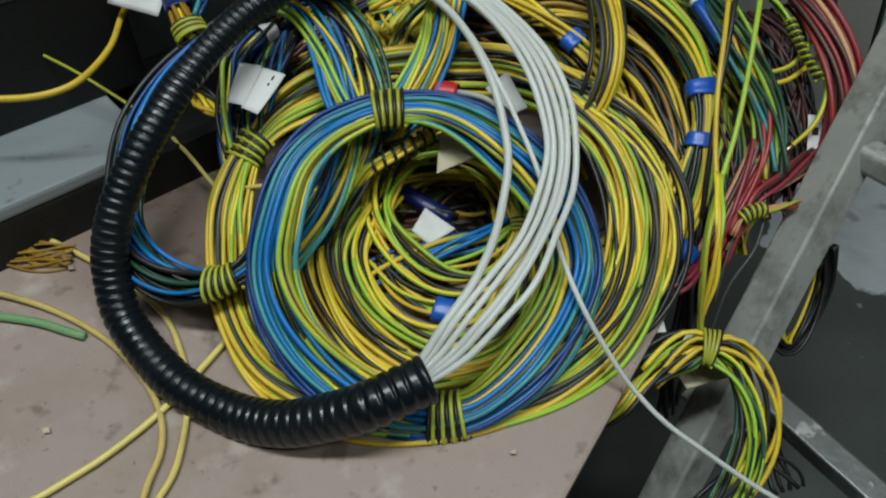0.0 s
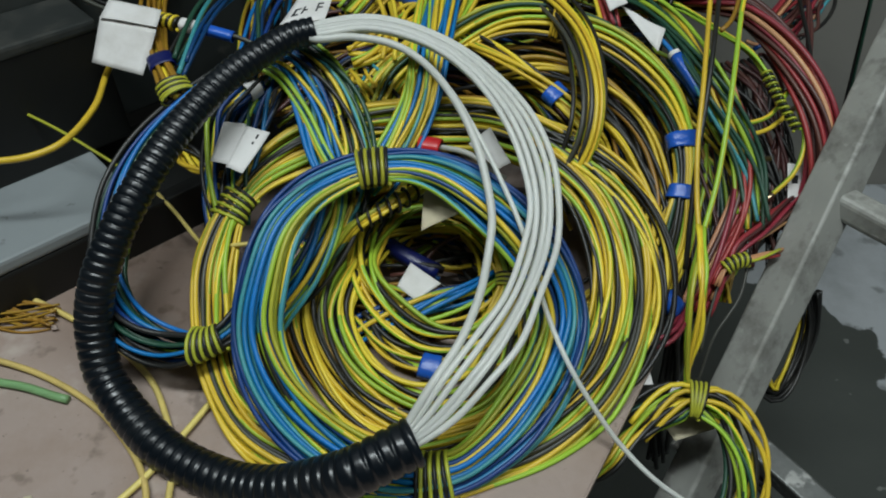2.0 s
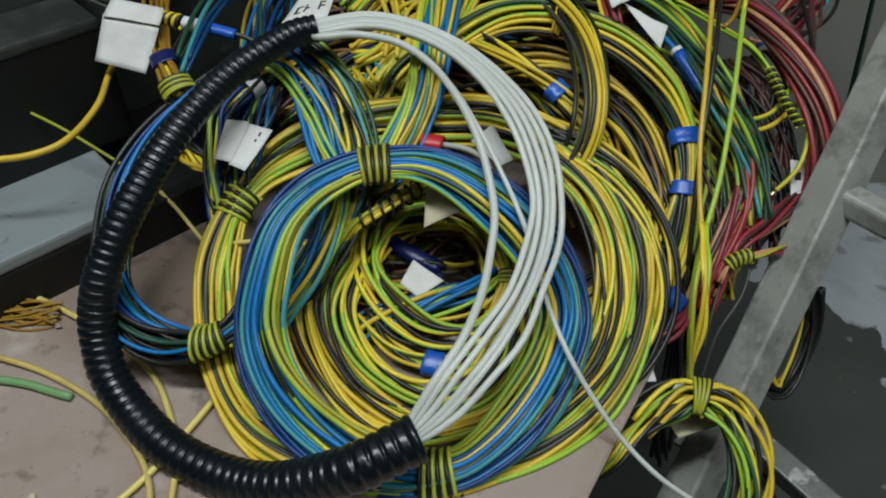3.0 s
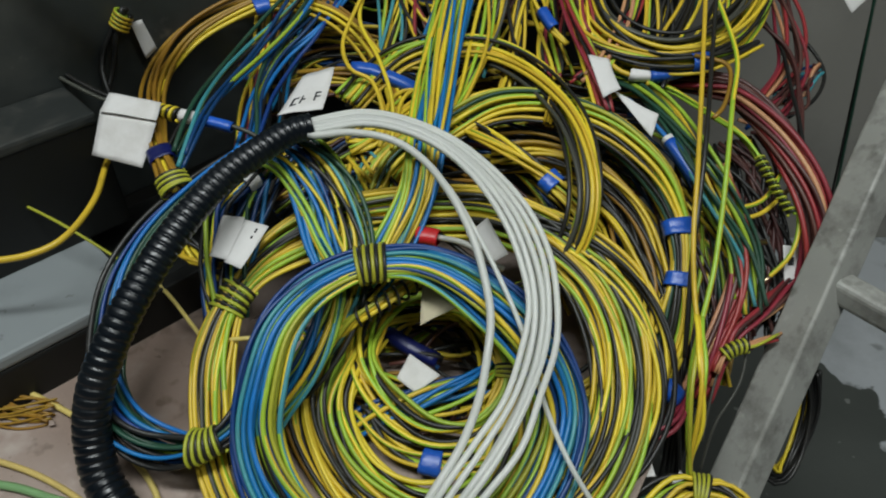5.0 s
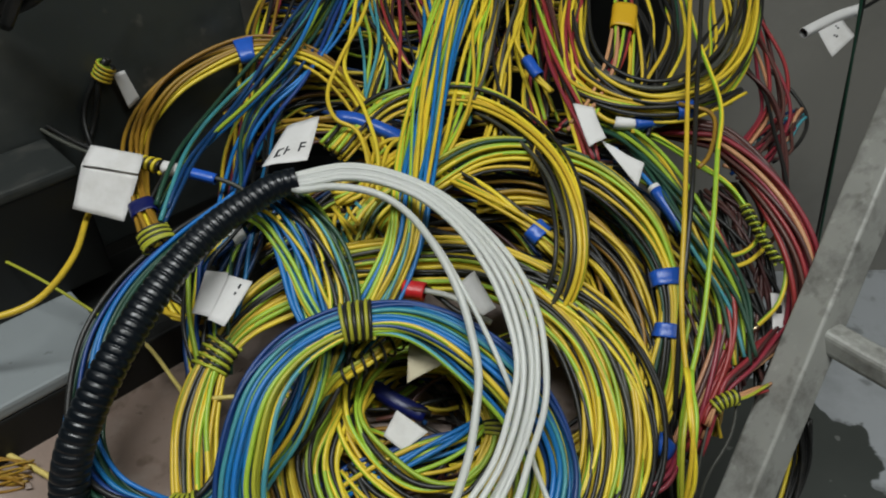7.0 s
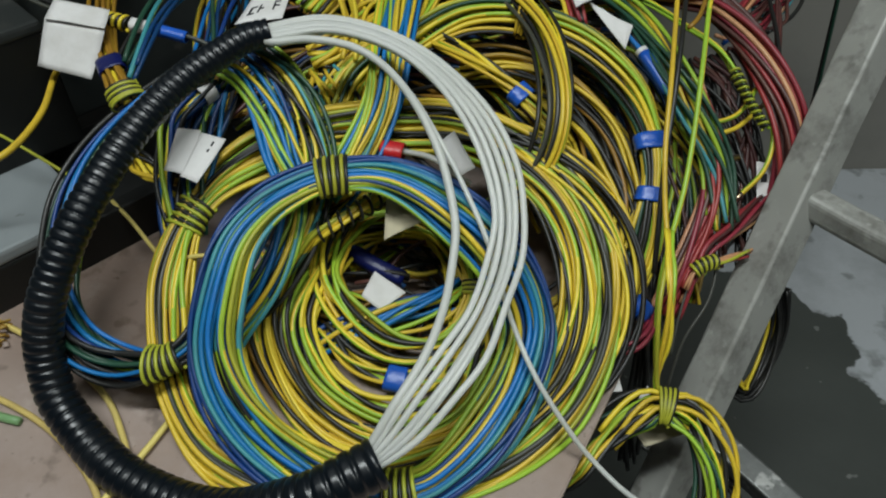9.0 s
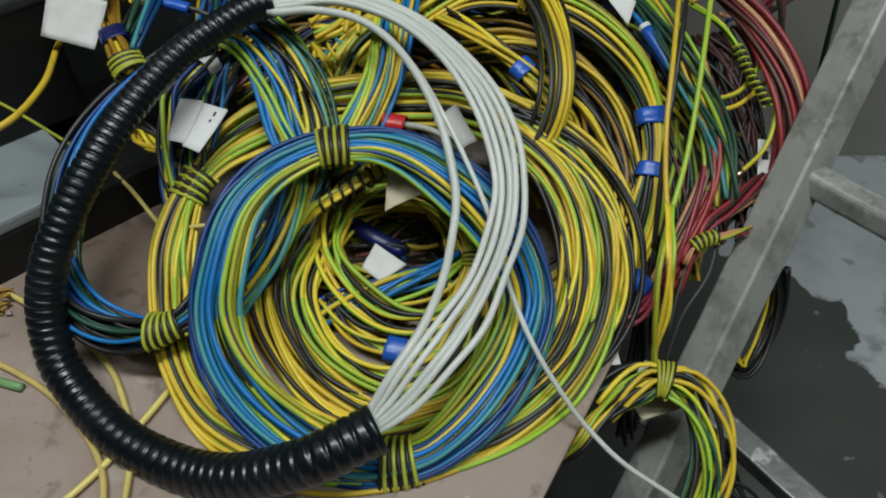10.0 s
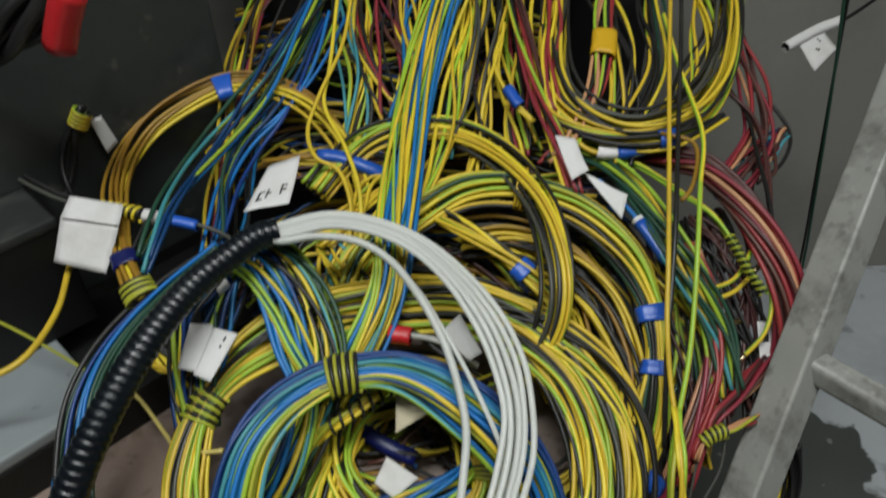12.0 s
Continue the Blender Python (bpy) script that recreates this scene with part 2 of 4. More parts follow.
def frames(c, closed=False, up=HEAP_N):
    if closed:
        t = np.roll(c, -1, 0) - np.roll(c, 1, 0)
    else:
        t = np.gradient(c, axis=0)
    t /= np.linalg.norm(t, axis=1)[:, None] + 1e-12
    side = np.cross(t, up)
    ln = np.linalg.norm(side, axis=1)[:, None]
    side = np.where(ln > 0.15, side / (ln + 1e-12), np.array((1.0, 0, 0)))
    side -= t * np.sum(side * t, 1)[:, None]
    side /= np.linalg.norm(side, axis=1)[:, None]
    return t, side, np.cross(side, t)


def tube_mesh(name, c, radius, mats, sides=8, closed=False, stripe=0.0, caps=True, flat=(1.0, 1.0)):
    """A round tube along c. stripe: turns per metre of the second colour, which takes half of the way round."""
    m = len(c)
    t, side, nor = frames(c, closed)
    a = np.linspace(0, 2 * math.pi, sides, endpoint=False) + 0.3
    r = np.broadcast_to(np.asarray(radius, float), (m,))[:, None, None]
    v = c[:, None, :] + r * (np.cos(a)[None, :, None] * flat[0] * side[:, None, :] + np.sin(a)[None, :, None] * flat[1] * nor[:, None, :])
    i, j = np.meshgrid(np.arange(m if closed else m - 1), np.arange(sides), indexing="ij")
    i2, j2 = (i + 1) % m, (j + 1) % sides
    f = np.stack([i * sides + j, i2 * sides + j, i2 * sides + j2, i * sides + j2], -1).reshape(-1, 4)
    faces = f.tolist()
    if caps and not closed:
        faces += [list(range(sides)), list(range((m - 1) * sides + sides - 1, (m - 1) * sides - 1, -1))]
    me = bpy.data.meshes.new(name)
    me.from_pydata(v.reshape(-1, 3).tolist(), [], faces)
    for mat in mats:
        me.materials.append(mat)
    if len(mats) > 1:
        length = np.concatenate([[0], np.cumsum(np.linalg.norm(np.diff(c, axis=0), axis=1))])
        shift = (length[: len(i)] * stripe * sides).astype(int)[:, None]
        idx = (((j + shift + stripe_rng.randint(0, sides)) % sides) < sides * 0.42).astype(np.int32).ravel()
        idx = np.concatenate([idx, np.zeros(len(faces) - len(idx), np.int32)])
        me.polygons.foreach_set("material_index", idx)
    me.polygons.foreach_set("use_smooth", np.ones(len(faces), bool))
    me.update()
    return me


stripe_rng = random.Random(5)
rng = np.random.RandomState(11)


def empty(name, at, label, category, group="", kind=""):
    ob = new(name)
    ob.empty_display_size = 0.02
    ob.location = at
    ob["base"] = [float(x) for x in at]
    return tagged(ob, label, category, group, kind)


def hang(name, me, parent, label=""):
    """Links a mesh given in world coordinates as a part under its thing."""
    base = np.array(parent["base"])
    me.transform(Matrix.Translation(-Vector(base)))
    ob = new(name, me)
    ob["base"] = [float(x) for x in base]
    ob.parent = parent
    if label:
        ob["label"] = label
    return ob


def part(name, bm, mat, parent, label="", smooth=False):
    me = bpy.data.meshes.new(name)
    bm.to_mesh(me)
    bm.free()
    me.materials.append(mat)
    if smooth:
        me.polygons.foreach_set("use_smooth", np.ones(len(me.polygons), bool))
    return hang(name, me, parent, label)


def wire_slots(code):
    """Colours of one wire: a letter of WIRE; G is the yellow wire with a green stripe, T blue with a green one."""
    if code == "G":
        return [WIRE["y"], WIRE["g"]]
    if code == "T":
        return [WIRE["t"], WIRE["g"]]
    if code == "K":
        return [WIRE["k"], WIRE["y"]]
    if code == "D":
        return [WIRE["d"], WIRE["g"]]
    return [WIRE[code]]


class Bundle:
    """Wires that run side by side along one line; A and B are the half widths of the bunch across and out of the heap, in metres."""

    def __init__(self, points, palette, count, label, closed=False, r=0.0020, A=None, B=None, twist=0.6, loose=0.0025, name="cable_bundle",
                 category="cable bundle", group="", narrow=(), step=0.006, fray=0.0, below=False):
        self.c = c = glide(heap(points), closed, step)
        self.closed = closed
        m = len(c)
        t, self.side, self.nor = frames(c, closed)
        if count > 4:
            count = round(count * 1.18)
        area = count * r * r * 0.85 / 0.62
        if A is None and B is None:
            A = B = math.sqrt(area)
        elif B is None:
            B = max(area / A, r)
        elif A is None:
            A = max(area / B, r)
        self.A, self.B, self.r = A, B, r
        u = np.linspace(0, 1, m, endpoint=not closed)
        squeeze = np.ones(m)
        for where, depth, *wide in narrow:
            gap = np.abs(u - where)
            if closed:
                gap = np.minimum(gap, 1 - gap)
            squeeze *= 1 - depth * np.exp(-(gap / (wide[0] if wide else 0.045)) ** 2)
        self.squeeze = squeeze
        low = c[np.argmin(c[:, 2])]
        self.thing = empty(name, (float(c[:, 0].mean()), float(c[:, 1].mean()), float(low[2])), label, category, group)
        if count == 1:
            loose = 0.0
        turns = round(twist) if closed else twist
        deck = []
        for k in range(count):
            if not deck:
                deck = [palette[i] for i in rng.permutation(len(palette))]
            rho = math.sqrt((k + 0.5) / count) if count > 1 else 0.0
            phi = k * 2.39996 + rng.uniform(-0.15, 0.15)
            w = phi + 2 * math.pi * turns * u
            # slow wander, whole waves where the line is closed
            f1, f2 = (rng.randint(1, 3), rng.randint(2, 5)) if closed else (rng.uniform(0.3, 1.0), rng.uniform(0.8, 1.9))
            p1, p2, p3, p4 = rng.uniform(0, 6.28, 4)
            da = loose * (np.sin(2 * math.pi * f1 * u + p1) + 0.6 * np.sin(2 * math.pi * f2 * u + p2))
            db = 0.6 * loose * (np.sin(2 * math.pi * f1 * u + p3) + 0.5 * np.sin(2 * math.pi * f2 * u + p4))
            a = (A * rho * np.cos(w) + da) * squeeze
            b = (B * rho * np.sin(w) + db) * squeeze
            if fray and not closed:
                end = np.clip((u - 0.7) / 0.3, 0, 1) ** 2
                a = a + end * fray * rng.uniform(-1, 1)
                b = b + end * fray * rng.uniform(-0.5, 0.7)
            path = c + a[:, None] * self.side + b[:, None] * self.nor
            if not below:
                path[:, 2] = np.maximum(path[:, 2], np.where(on_board(path), BOARD_Z + r, -0.25 + r))
            if not closed and not fray:
                cut = rng.randint(0, 3)
                path = path[: m - cut] if m > 12 else path
            slots = wire_slots(deck.pop())
            hang("wire", tube_mesh("wire", path, r * (rng.uniform(0.78, 1.06) if count > 4 else 1.0), slots, 7, closed, rng.uniform(0.6, 1.6) * (1 if rng.rand() < 0.5 else -1)), self.thing)

    def span(self, point, length):
        """The stretch of that length, in metres, whose middle lies nearest to the point."""
        m = len(self.c)
        i = int(np.argmin(np.linalg.norm(self.c - heap([point]), axis=1)))
        half = 0.5 * length / (np.linalg.norm(np.diff(self.c, axis=0), axis=1).sum())
        return i / m - half, i / m + half

    def section(self, u0, u1, samples=40):
        m = len(self.c)
        i = np.linspace(u0, u1, samples) * (m if self.closed else m - 1)
        if self.closed:
            k = np.arange(m + 1)
            get = lambda x: np.stack([np.interp(i % m, k, np.append(x[:, d], x[0, d])) for d in range(3)], 1)
            q = np.interp(i % m, k, np.append(self.squeeze, self.squeeze[0]))
        else:
            k = np.arange(m)
            get = lambda x: np.stack([np.interp(i, k, x[:, d]) for d in range(3)], 1)
            q = np.interp(i, k, self.squeeze)
        return get(self.c), get(self.side), get(self.nor), q

    def tie(self, u0, u1, turns, code="y", dark="k", wr=0.0014, tail=0.0):
        """Thin wire wound round the bunch between u0 and u1."""
        n = int(turns * 18) + 2
        c, s, o, q = self.section(u0, u1, n)
        w = np.linspace(0, 2 * math.pi * turns, n)
        grow = 1.0 * wr + 0.6 * self.r
        p = c + ((self.A * q + grow) * np.cos(w))[:, None] * s + ((self.B * q + grow) * np.sin(w))[:, None] * o
        if dark and code != dark:
            w2 = w + math.pi
            p2 = c + ((self.A * q + grow * 0.8) * np.cos(w2))[:, None] * s + ((self.B * q + grow * 0.8) * np.sin(w2))[:, None] * o
            hang("tie", tube_mesh("tie", p2, wr * 0.9, wire_slots(dark), 6), self.thing, "thin dark wire wound round the bunch")
        return hang("tie", tube_mesh("tie", p, wr, wire_slots(code), 6), self.thing, "thin yellow wire wound round the bunch" if code != dark else "thin dark wire wound round the bunch")

    def wrap(self, u0, u1, mat, name="tape", label="wound adhesive tape", grow=0.0012):
        """Tape wound round the bunch."""
        c, s, o, q = self.section(u0, u1, 9)
        a = np.linspace(0, 2 * math.pi, 20, endpoint=False)
        g = np.array([1.0, 1.0, 1.02, 1.0, 0.985, 1.0, 1.015, 1.0, 1.0])
        ra, rb = (self.A * q + grow + self.r * 0.5) * g, (self.B * q + grow + self.r * 0.5) * g
        # corners of the wound tape are fuller than an ellipse
        ca, sa = np.sign(np.cos(a)) * np.abs(np.cos(a)) ** 0.75, np.sign(np.sin(a)) * np.abs(np.sin(a)) ** 0.75
        v = c[:, None] + ra[:, None, None] * ca[None, :, None] * s[:, None] + rb[:, None, None] * sa[None, :, None] * o[:, None]
        inner = c[:, None] + (ra * 0.9)[:, None, None] * ca[None, :, None] * s[:, None] + (rb * 0.9)[:, None, None] * sa[None, :, None] * o[:, None]
        v = np.concatenate([inner[:1], v, inner[-1:]])
        k = v.shape[0]
        faces = [[i * 20 + j, (i + 1) * 20 + j, (i + 1) * 20 + (j + 1) % 20, i * 20 + (j + 1) % 20] for i in range(k - 1) for j in range(20)]
        me = bpy.data.meshes.new(name)
        me.from_pydata(v.reshape(-1, 3).tolist(), [], faces)
        me.materials.append(mat)
        me.polygons.foreach_set("use_smooth", np.ones(len(faces), bool))
        return hang(name, me, self.thing, label)


# board outline in plan, used to keep wires above it
BOARD_RIGHT = ((0.076, 0.152), (0.255, 0.458))
STEP_LINE = ((-0.318, 0.412), (-0.179, 0.546))


def side_of(p, a, b):
    return (b[0] - a[0]) * (p[:, 1] - a[1]) - (b[1] - a[1]) * (p[:, 0] - a[0])


def on_board(p):
    return (side_of(p, *BOARD_RIGHT) > 0) & (side_of(p, *STEP_LINE) < 0)


def paper(name, corners, mat, parent, label="", curl=0.004, thick=0.0003, bars=(), res=8):
    """A sheet between four corners (in order round it), bulging by curl; bars: dark printed strokes (s0, t0, s1, t1)."""
    q = heap(corners)

    def at(s, t, lift=0.0):
        p = (1 - s) * (1 - t) * q[0] + s * (1 - t) * q[1] + s * t * q[2] + (1 - s) * t * q[3]
        nn = np.cross(q[1] - q[0], q[3] - q[0])
        nn /= np.linalg.norm(nn)
        if nn @ HEAP_N < 0:
            nn = -nn
        return p + nn * (curl * (math.sin(2.2 * s + 0.4) * 0.5 + 0.9 * t * t + 0.12 * math.sin(9 * s + 5 * t)) + lift)

    def sheet(nm, s0, t0, s1, t1, lift, mt, par, lb):
        bm = bmesh.new()
        g = [[[bm.verts.new(at(s0 + (s1 - s0) * i / res, t0 + (t1 - t0) * j / res, lift + d)) for j in range(res + 1)] for i in range(res + 1)] for d in (0, thick)]
        for i in range(res):
            for j in range(res):
                bm.faces.new((g[1][i][j], g[1][i + 1][j], g[1][i + 1][j + 1], g[1][i][j + 1]))
                bm.faces.new((g[0][i][j], g[0][i][j + 1], g[0][i + 1][j + 1], g[0][i + 1][j]))
        rim = [(i, 0) for i in range(res)] + [(res, j) for j in range(res)] + [(i, res) for i in range(res, 0, -1)] + [(0, j) for j in range(res, 0, -1)]
        for a, b in zip(rim, rim[1:] + rim[:1]):
            bm.faces.new((g[0][a[0]][a[1]], g[0][b[0]][b[1]], g[1][b[0]][b[1]], g[1][a[0]][a[1]]))
        bmesh.ops.recalc_face_normals(bm, faces=bm.faces[:])
        return part(nm, bm, mt, par, lb, True)

    ob = sheet(name, 0, 0, 1, 1, 0, mat, parent, label)
    for bar in bars:
        sheet("print", *bar, thick * 1.5, ink, ob, "")
    return ob


def paper_thing(corners, label, mat=None, **kw):
    q = heap(corners)
    th = empty("paper_label", tuple(float(x) for x in (q[:, 0].mean(), q[:, 1].mean(), q[:, 2].min())), label, "label")
    paper("sheet", corners, mat or paper_mat, th, **kw)
    return th


def box_mesh(name, centre, size, mat, turn=None, bevel=0.002):
    bm = bmesh.new()
    bmesh.ops.create_cube(bm, size=1)
    bmesh.ops.scale(bm, vec=size, verts=bm.verts[:])
    if bevel:
        bmesh.ops.bevel(bm, geom=bm.edges[:], offset=bevel, segments=2, affect="EDGES", profile=0.6)
    m = Matrix.Translation(centre) @ (turn if turn else Matrix())
    bmesh.ops.transform(bm, matrix=m, verts=bm.verts[:])
    me = bpy.data.meshes.new(name)
    bm.to_mesh(me)
    bm.free()
    me.materials.append(mat)
    return me


def structure(name, centre, size, mat, label="", turn=None, bevel=0.0):
    ob = new(name, box_mesh(name, (0, 0, 0), size, mat, None, bevel))
    ob.matrix_world = Matrix.Translation(centre) @ (turn if turn else Matrix())
    return tagged(ob, label, name.split("_")[0], "", "structure")


# ---------------------------------------------------------------- setting
structure("floor", (0, -0.7, -0.27), (4.4, 4.4, 0.04), floor_mat, "grey painted concrete floor with a dark worn patch")
structure("wall_north", (0, 1.16, 0.95), (4.4, 0.1, 2.4), wall_paint, "plain grey painted wall")
# the other walls and the ceiling are unseen, darkened to cut bounced light
structure("wall_south", (0, -2.8, 0.95), (4.4, 0.1, 2.4), low_bounce, "plain unseen wall, dark grey to cut bounced light")
structure("wall_west", (-2.15, -0.82, 0.95), (0.1, 3.85, 2.4), low_bounce, "plain unseen wall, dark grey to cut bounced light")
structure("wall_east", (2.15, -0.82, 0.95), (0.1, 3.85, 2.4), low_bounce, "plain unseen wall, dark grey to cut bounced light")
structure("ceiling", (0, -0.8, 2.1), (4.4, 4.2, 0.1), low_bounce, "plain unseen ceiling, dark grey to cut bounced light")
# both fixtures hang out of view; the second only goes with the fill light
for cx, cy in ((-0.1, 0.0), (1.0, -0.5)):
    lampo = empty("unseen_ceiling_lamp", (cx, cy, 2.05), "unseen long fluorescent ceiling lamp with a white housing", "ceiling lamp", "ceiling lamps")
    hang("housing", box_mesh("housing", (cx, cy, 2.02), (1.3, 0.2, 0.05), steel_light), lampo)
    hang("diffuser", box_mesh("diffuser", (cx, cy, 1.985), (1.25, 0.16, 0.02), lamp_mat), lampo)

# cabinet wall and ledges, which stand at 44 degrees to the view
CAB = Matrix.Rotation(math.atan2(0.134, 0.139), 4, "Z")
ALONG = np.array((0.72, 0.694, 0.0))
INTO = np.array((-0.694, 0.72, 0.0))
edge = np.array((-0.131, 0.80, 0.0))


def cab(along, into, z):
    p = edge + along * ALONG + into * INTO
    return (float(p[0]), float(p[1]), z)


cabinet = empty("steel_cabinet", cab(-0.5, 0.05, -0.25), "dark grey steel cabinet wall with a stepped ledge", "cabinet")
hang("side_panel", box_mesh("side_panel", cab(-0.5, 0.012, 0.62), (1.0, 0.02, 0.90), steel_dark, CAB, 0.003), cabinet)
hang("upper_ledge", box_mesh("upper_ledge", cab(-0.665, -0.033, 0.299), (0.9, 0.066, 0.010), steel_mid, CAB, 0.003), cabinet, "grey steel upper ledge")
hang("upper_riser", box_mesh("upper_riser", cab(-0.665, -0.058, 0.2415), (0.9, 0.012, 0.105), steel_shaded, CAB, 0.002), cabinet, "steel riser, near-black for shade")
hang("ledge", box_mesh("ledge", cab(-0.705, -0.085, 0.183), (0.9, 0.146, 0.012), steel_light, CAB, 0.003), cabinet, "steel ledge, pale grey for the light on its top")
# block added to keep the space past the ledge dark
hang("box_end", box_mesh("box_end", cab(-0.165, -0.072, 0.06), (0.226, 0.146, 0.20), steel_shaded, CAB, 0.003), cabinet, "black block added where it is dark beyond the ledge")
hang("riser", box_mesh("riser", cab(-0.545, -0.150, 0.045), (0.9, 0.016, 0.262), steel_shaded, CAB, 0.003), cabinet, "steel riser under the ledge, near-black for shade")
hang("plinth", box_mesh("plinth", cab(-0.4, 0.05, -0.06), (1.1, 0.2, 0.36), steel_shaded, CAB, 0.003), cabinet)
# black sheet put in for the shaded depth behind the hanging wires
hang("back_panel", box_mesh("back_panel", (0.10, 0.93, 0.40), (0.46, 0.02, 1.3), steel_shaded, None, 0.003), cabinet)
# unseen top, added to end the hanging wires and shade the back
hang("top_panel", box_mesh("top_panel", (0.05, 0.90, 1.06), (0.9, 0.42, 0.02), steel_shaded, None, 0.003), cabinet)


def board():
    bm = bmesh.new()
    outline = ((0.076, 0.152), (0.255, 0.458), (0.20, 0.66), (-0.03, 0.69), (-0.330, 0.401), (-0.62, 0.12), (-0.30, -0.25), (-0.02, -0.10))
    low = [bm.verts.new((x, y, BOARD_Z - 0.009)) for x, y in outline]
    top = [bm.verts.new((x, y, BOARD_Z)) for x, y in outline]
    bm.faces.new(top)
    bm.faces.new(low[::-1])
    for i in range(len(top)):
        j = (i + 1) % len(top)
        bm.faces.new((low[i], low[j], top[j], top[i]))
    bmesh.ops.recalc_face_normals(bm, faces=bm.faces[:])
    bmesh.ops.bevel(bm, geom=bm.edges[:], offset=0.0012, segments=2, affect="EDGES")
    th = empty("board", (0, 0.2, BOARD_Z - 0.009), "worn beige fibreboard panel with a dirty torn edge", "board")
    part("panel", bm, board_mat, th)
    # torn grey paper layer at the far corner and small chips
    for k in range(9):
        x, y = -0.17 + 0.06 * rng.rand(), 0.50 + 0.05 * rng.rand() - 0.02
        bm = bmesh.new()
        n = 9
        vs = [bm.verts.new((x + (0.006 + 0.014 * rng.rand()) * math.cos(6.283 * i / n), y + (0.005 + 0.010 * rng.rand()) * math.sin(6.283 * i / n), BOARD_Z + 0.0006 + 0.0015 * rng.rand())) for i in range(n)]
        bm.faces.new(vs)
        part("flake", bm, board_mat, th)
    return th


board()
hang("support_box", box_mesh("support_box", (-0.12, 0.28, -0.0665), (0.26, 0.36, 0.365), steel_shaded), empty("support_box", (-0.12, 0.28, -0.25), "black steel box under the board", "box"))


def square_tube(p, q, w, mat, roll=0.0, name="tube", rounding=0.1):
    p, q = Vector(p), Vector(q)
    d = q - p
    rot = d.to_track_quat("Z", "Y").to_matrix().to_4x4()
    m = Matrix.Translation((p + q) / 2) @ rot @ Matrix.Rotation(radians(roll), 4, "Z")
    bm = bmesh.new()
    bmesh.ops.create_cube(bm, size=1)
    bmesh.ops.scale(bm, vec=(w, w, d.length), verts=bm.verts[:])
    bmesh.ops.bevel(bm, geom=[e for e in bm.edges if abs((e.verts[0].co - e.verts[1].co).z) > 0.01], offset=w * rounding, segments=4, affect="EDGES", profile=0.5)
    bmesh.ops.subdivide_edges(bm, edges=[e for e in bm.edges if abs((e.verts[0].co - e.verts[1].co).z) > 0.01], cuts=40, use_grid_fill=False)
    for v in bm.verts:
        v.co += Vector((noise.noise(v.co * 30) * 0.0006, noise.noise(v.co * 30 + Vector((9, 0, 0))) * 0.0006, 0))
    bmesh.ops.transform(bm, matrix=m, verts=bm.verts[:])
    me = bpy.data.meshes.new(name)
    bm.to_mesh(me)
    bm.free()
    me.materials.append(mat)
    return me


# slanting square steel tube with its cross bars
rack = empty("steel_tube_frame", (0.10, 0.13, -0.25), "weathered grey square steel tube frame leaning beside the board", "frame")
hang("upright", square_tube((0.109, 0.135, -0.249), (0.611, 0.860, 0.647), 0.031, tube_steel, -34.0), rack)
hang("cross_bar", square_tube((0.3625, 0.5022, 0.204), (0.590, 0.232, 0.204), 0.0225, tube_steel, 90.0, rounding=0.26), rack, "pale square bar with rounded edges, welded on at its end")
hang("weld", tube_mesh("weld", glide(np.array(((0.357, 0.497, 0.2155), (0.366, 0.497, 0.2175), (0.373, 0.502, 0.2165), (0.377, 0.507, 0.2120))), False, 0.002), 0.0018, [tube_steel], 8), rack)
hang("cross_bar", square_tube((0.285, 0.400, 0.046), (0.56, 0.005, 0.046), 0.021, tube_bare, 12), rack, "square bar with pale specks for its edge highlight")
hang("brace_plate", box_mesh("brace_plate", (0.285, 0.380, 0.024), (0.05, 0.06, 0.004), tube_steel, CAB), rack)

# ---------------------------------------------------------------- coils and bundles
YG = "yyyyyGGGGkkkegl"
YK = "yyyykkkeGGgo"
blue_coil = Bundle([(-74, 93, 1), (-72, 121, 11), (-63, 159, 20), (-45, 187, 20), (-21, 205, 18), (0, 212, 18), (30, 215, 16), (58, 207, 14), (86, 189, 10), (112, 165, 3), (131, 138, -8), (138, 108, -17), (126, 72, -17), (105, 40, -15), (83, 18, -16), (60, 5, -20), (26, 2, -24), (-3, 11, -24), (-30, 27, -20), (-51, 46, -13), (-66, 68, -6)],
    "bbbbbnntTtTTGGlyk", 30, "coil of blue, teal and green-striped wires lying on the heap", True, A=0.0185, B=0.0105, narrow=((0.24, 0.36, 0.10), (0.72, 0.3, 0.06)), name="cable_coil", category="cable coil", twist=0)
blue_coil.tie(*blue_coil.span((-1, 217, 18), 0.022), 4, "l", wr=0.0015)
blue_coil.tie(*blue_coil.span((48, 4, -22), 0.024), 4, "l", wr=0.0015)

yellow_coil = Bundle([(-123, 132, -42), (-124, 167, -40), (-114, 207, -38), (-90, 242, -38), (-51, 267, -38), (-6, 279, -38), (45, 283, -37), (90, 280, -36), (135, 258, -36), (167, 223, -38), (183, 183, -40), (186, 143, -43), (177, 104, -43), (155, 67, -42), (125, 40, -40), (90, 21, -37), (45, 7, -34), (-8, 4, -33), (-54, 19, -33), (-86, 41, -34), (-110, 80, -38)],
    YG, 50, "large coil of yellow, striped and dark wires on the board", True, A=0.024, B=0.012, narrow=((0.09, 0.45), (0.91, 0.45, 0.09), (0.03, 0.2, 0.1)), name="cable_coil", category="cable coil", twist=0, loose=0.004)
yellow_coil.tie(*yellow_coil.span((-116, 210, -38), 0.026), 4, "l")

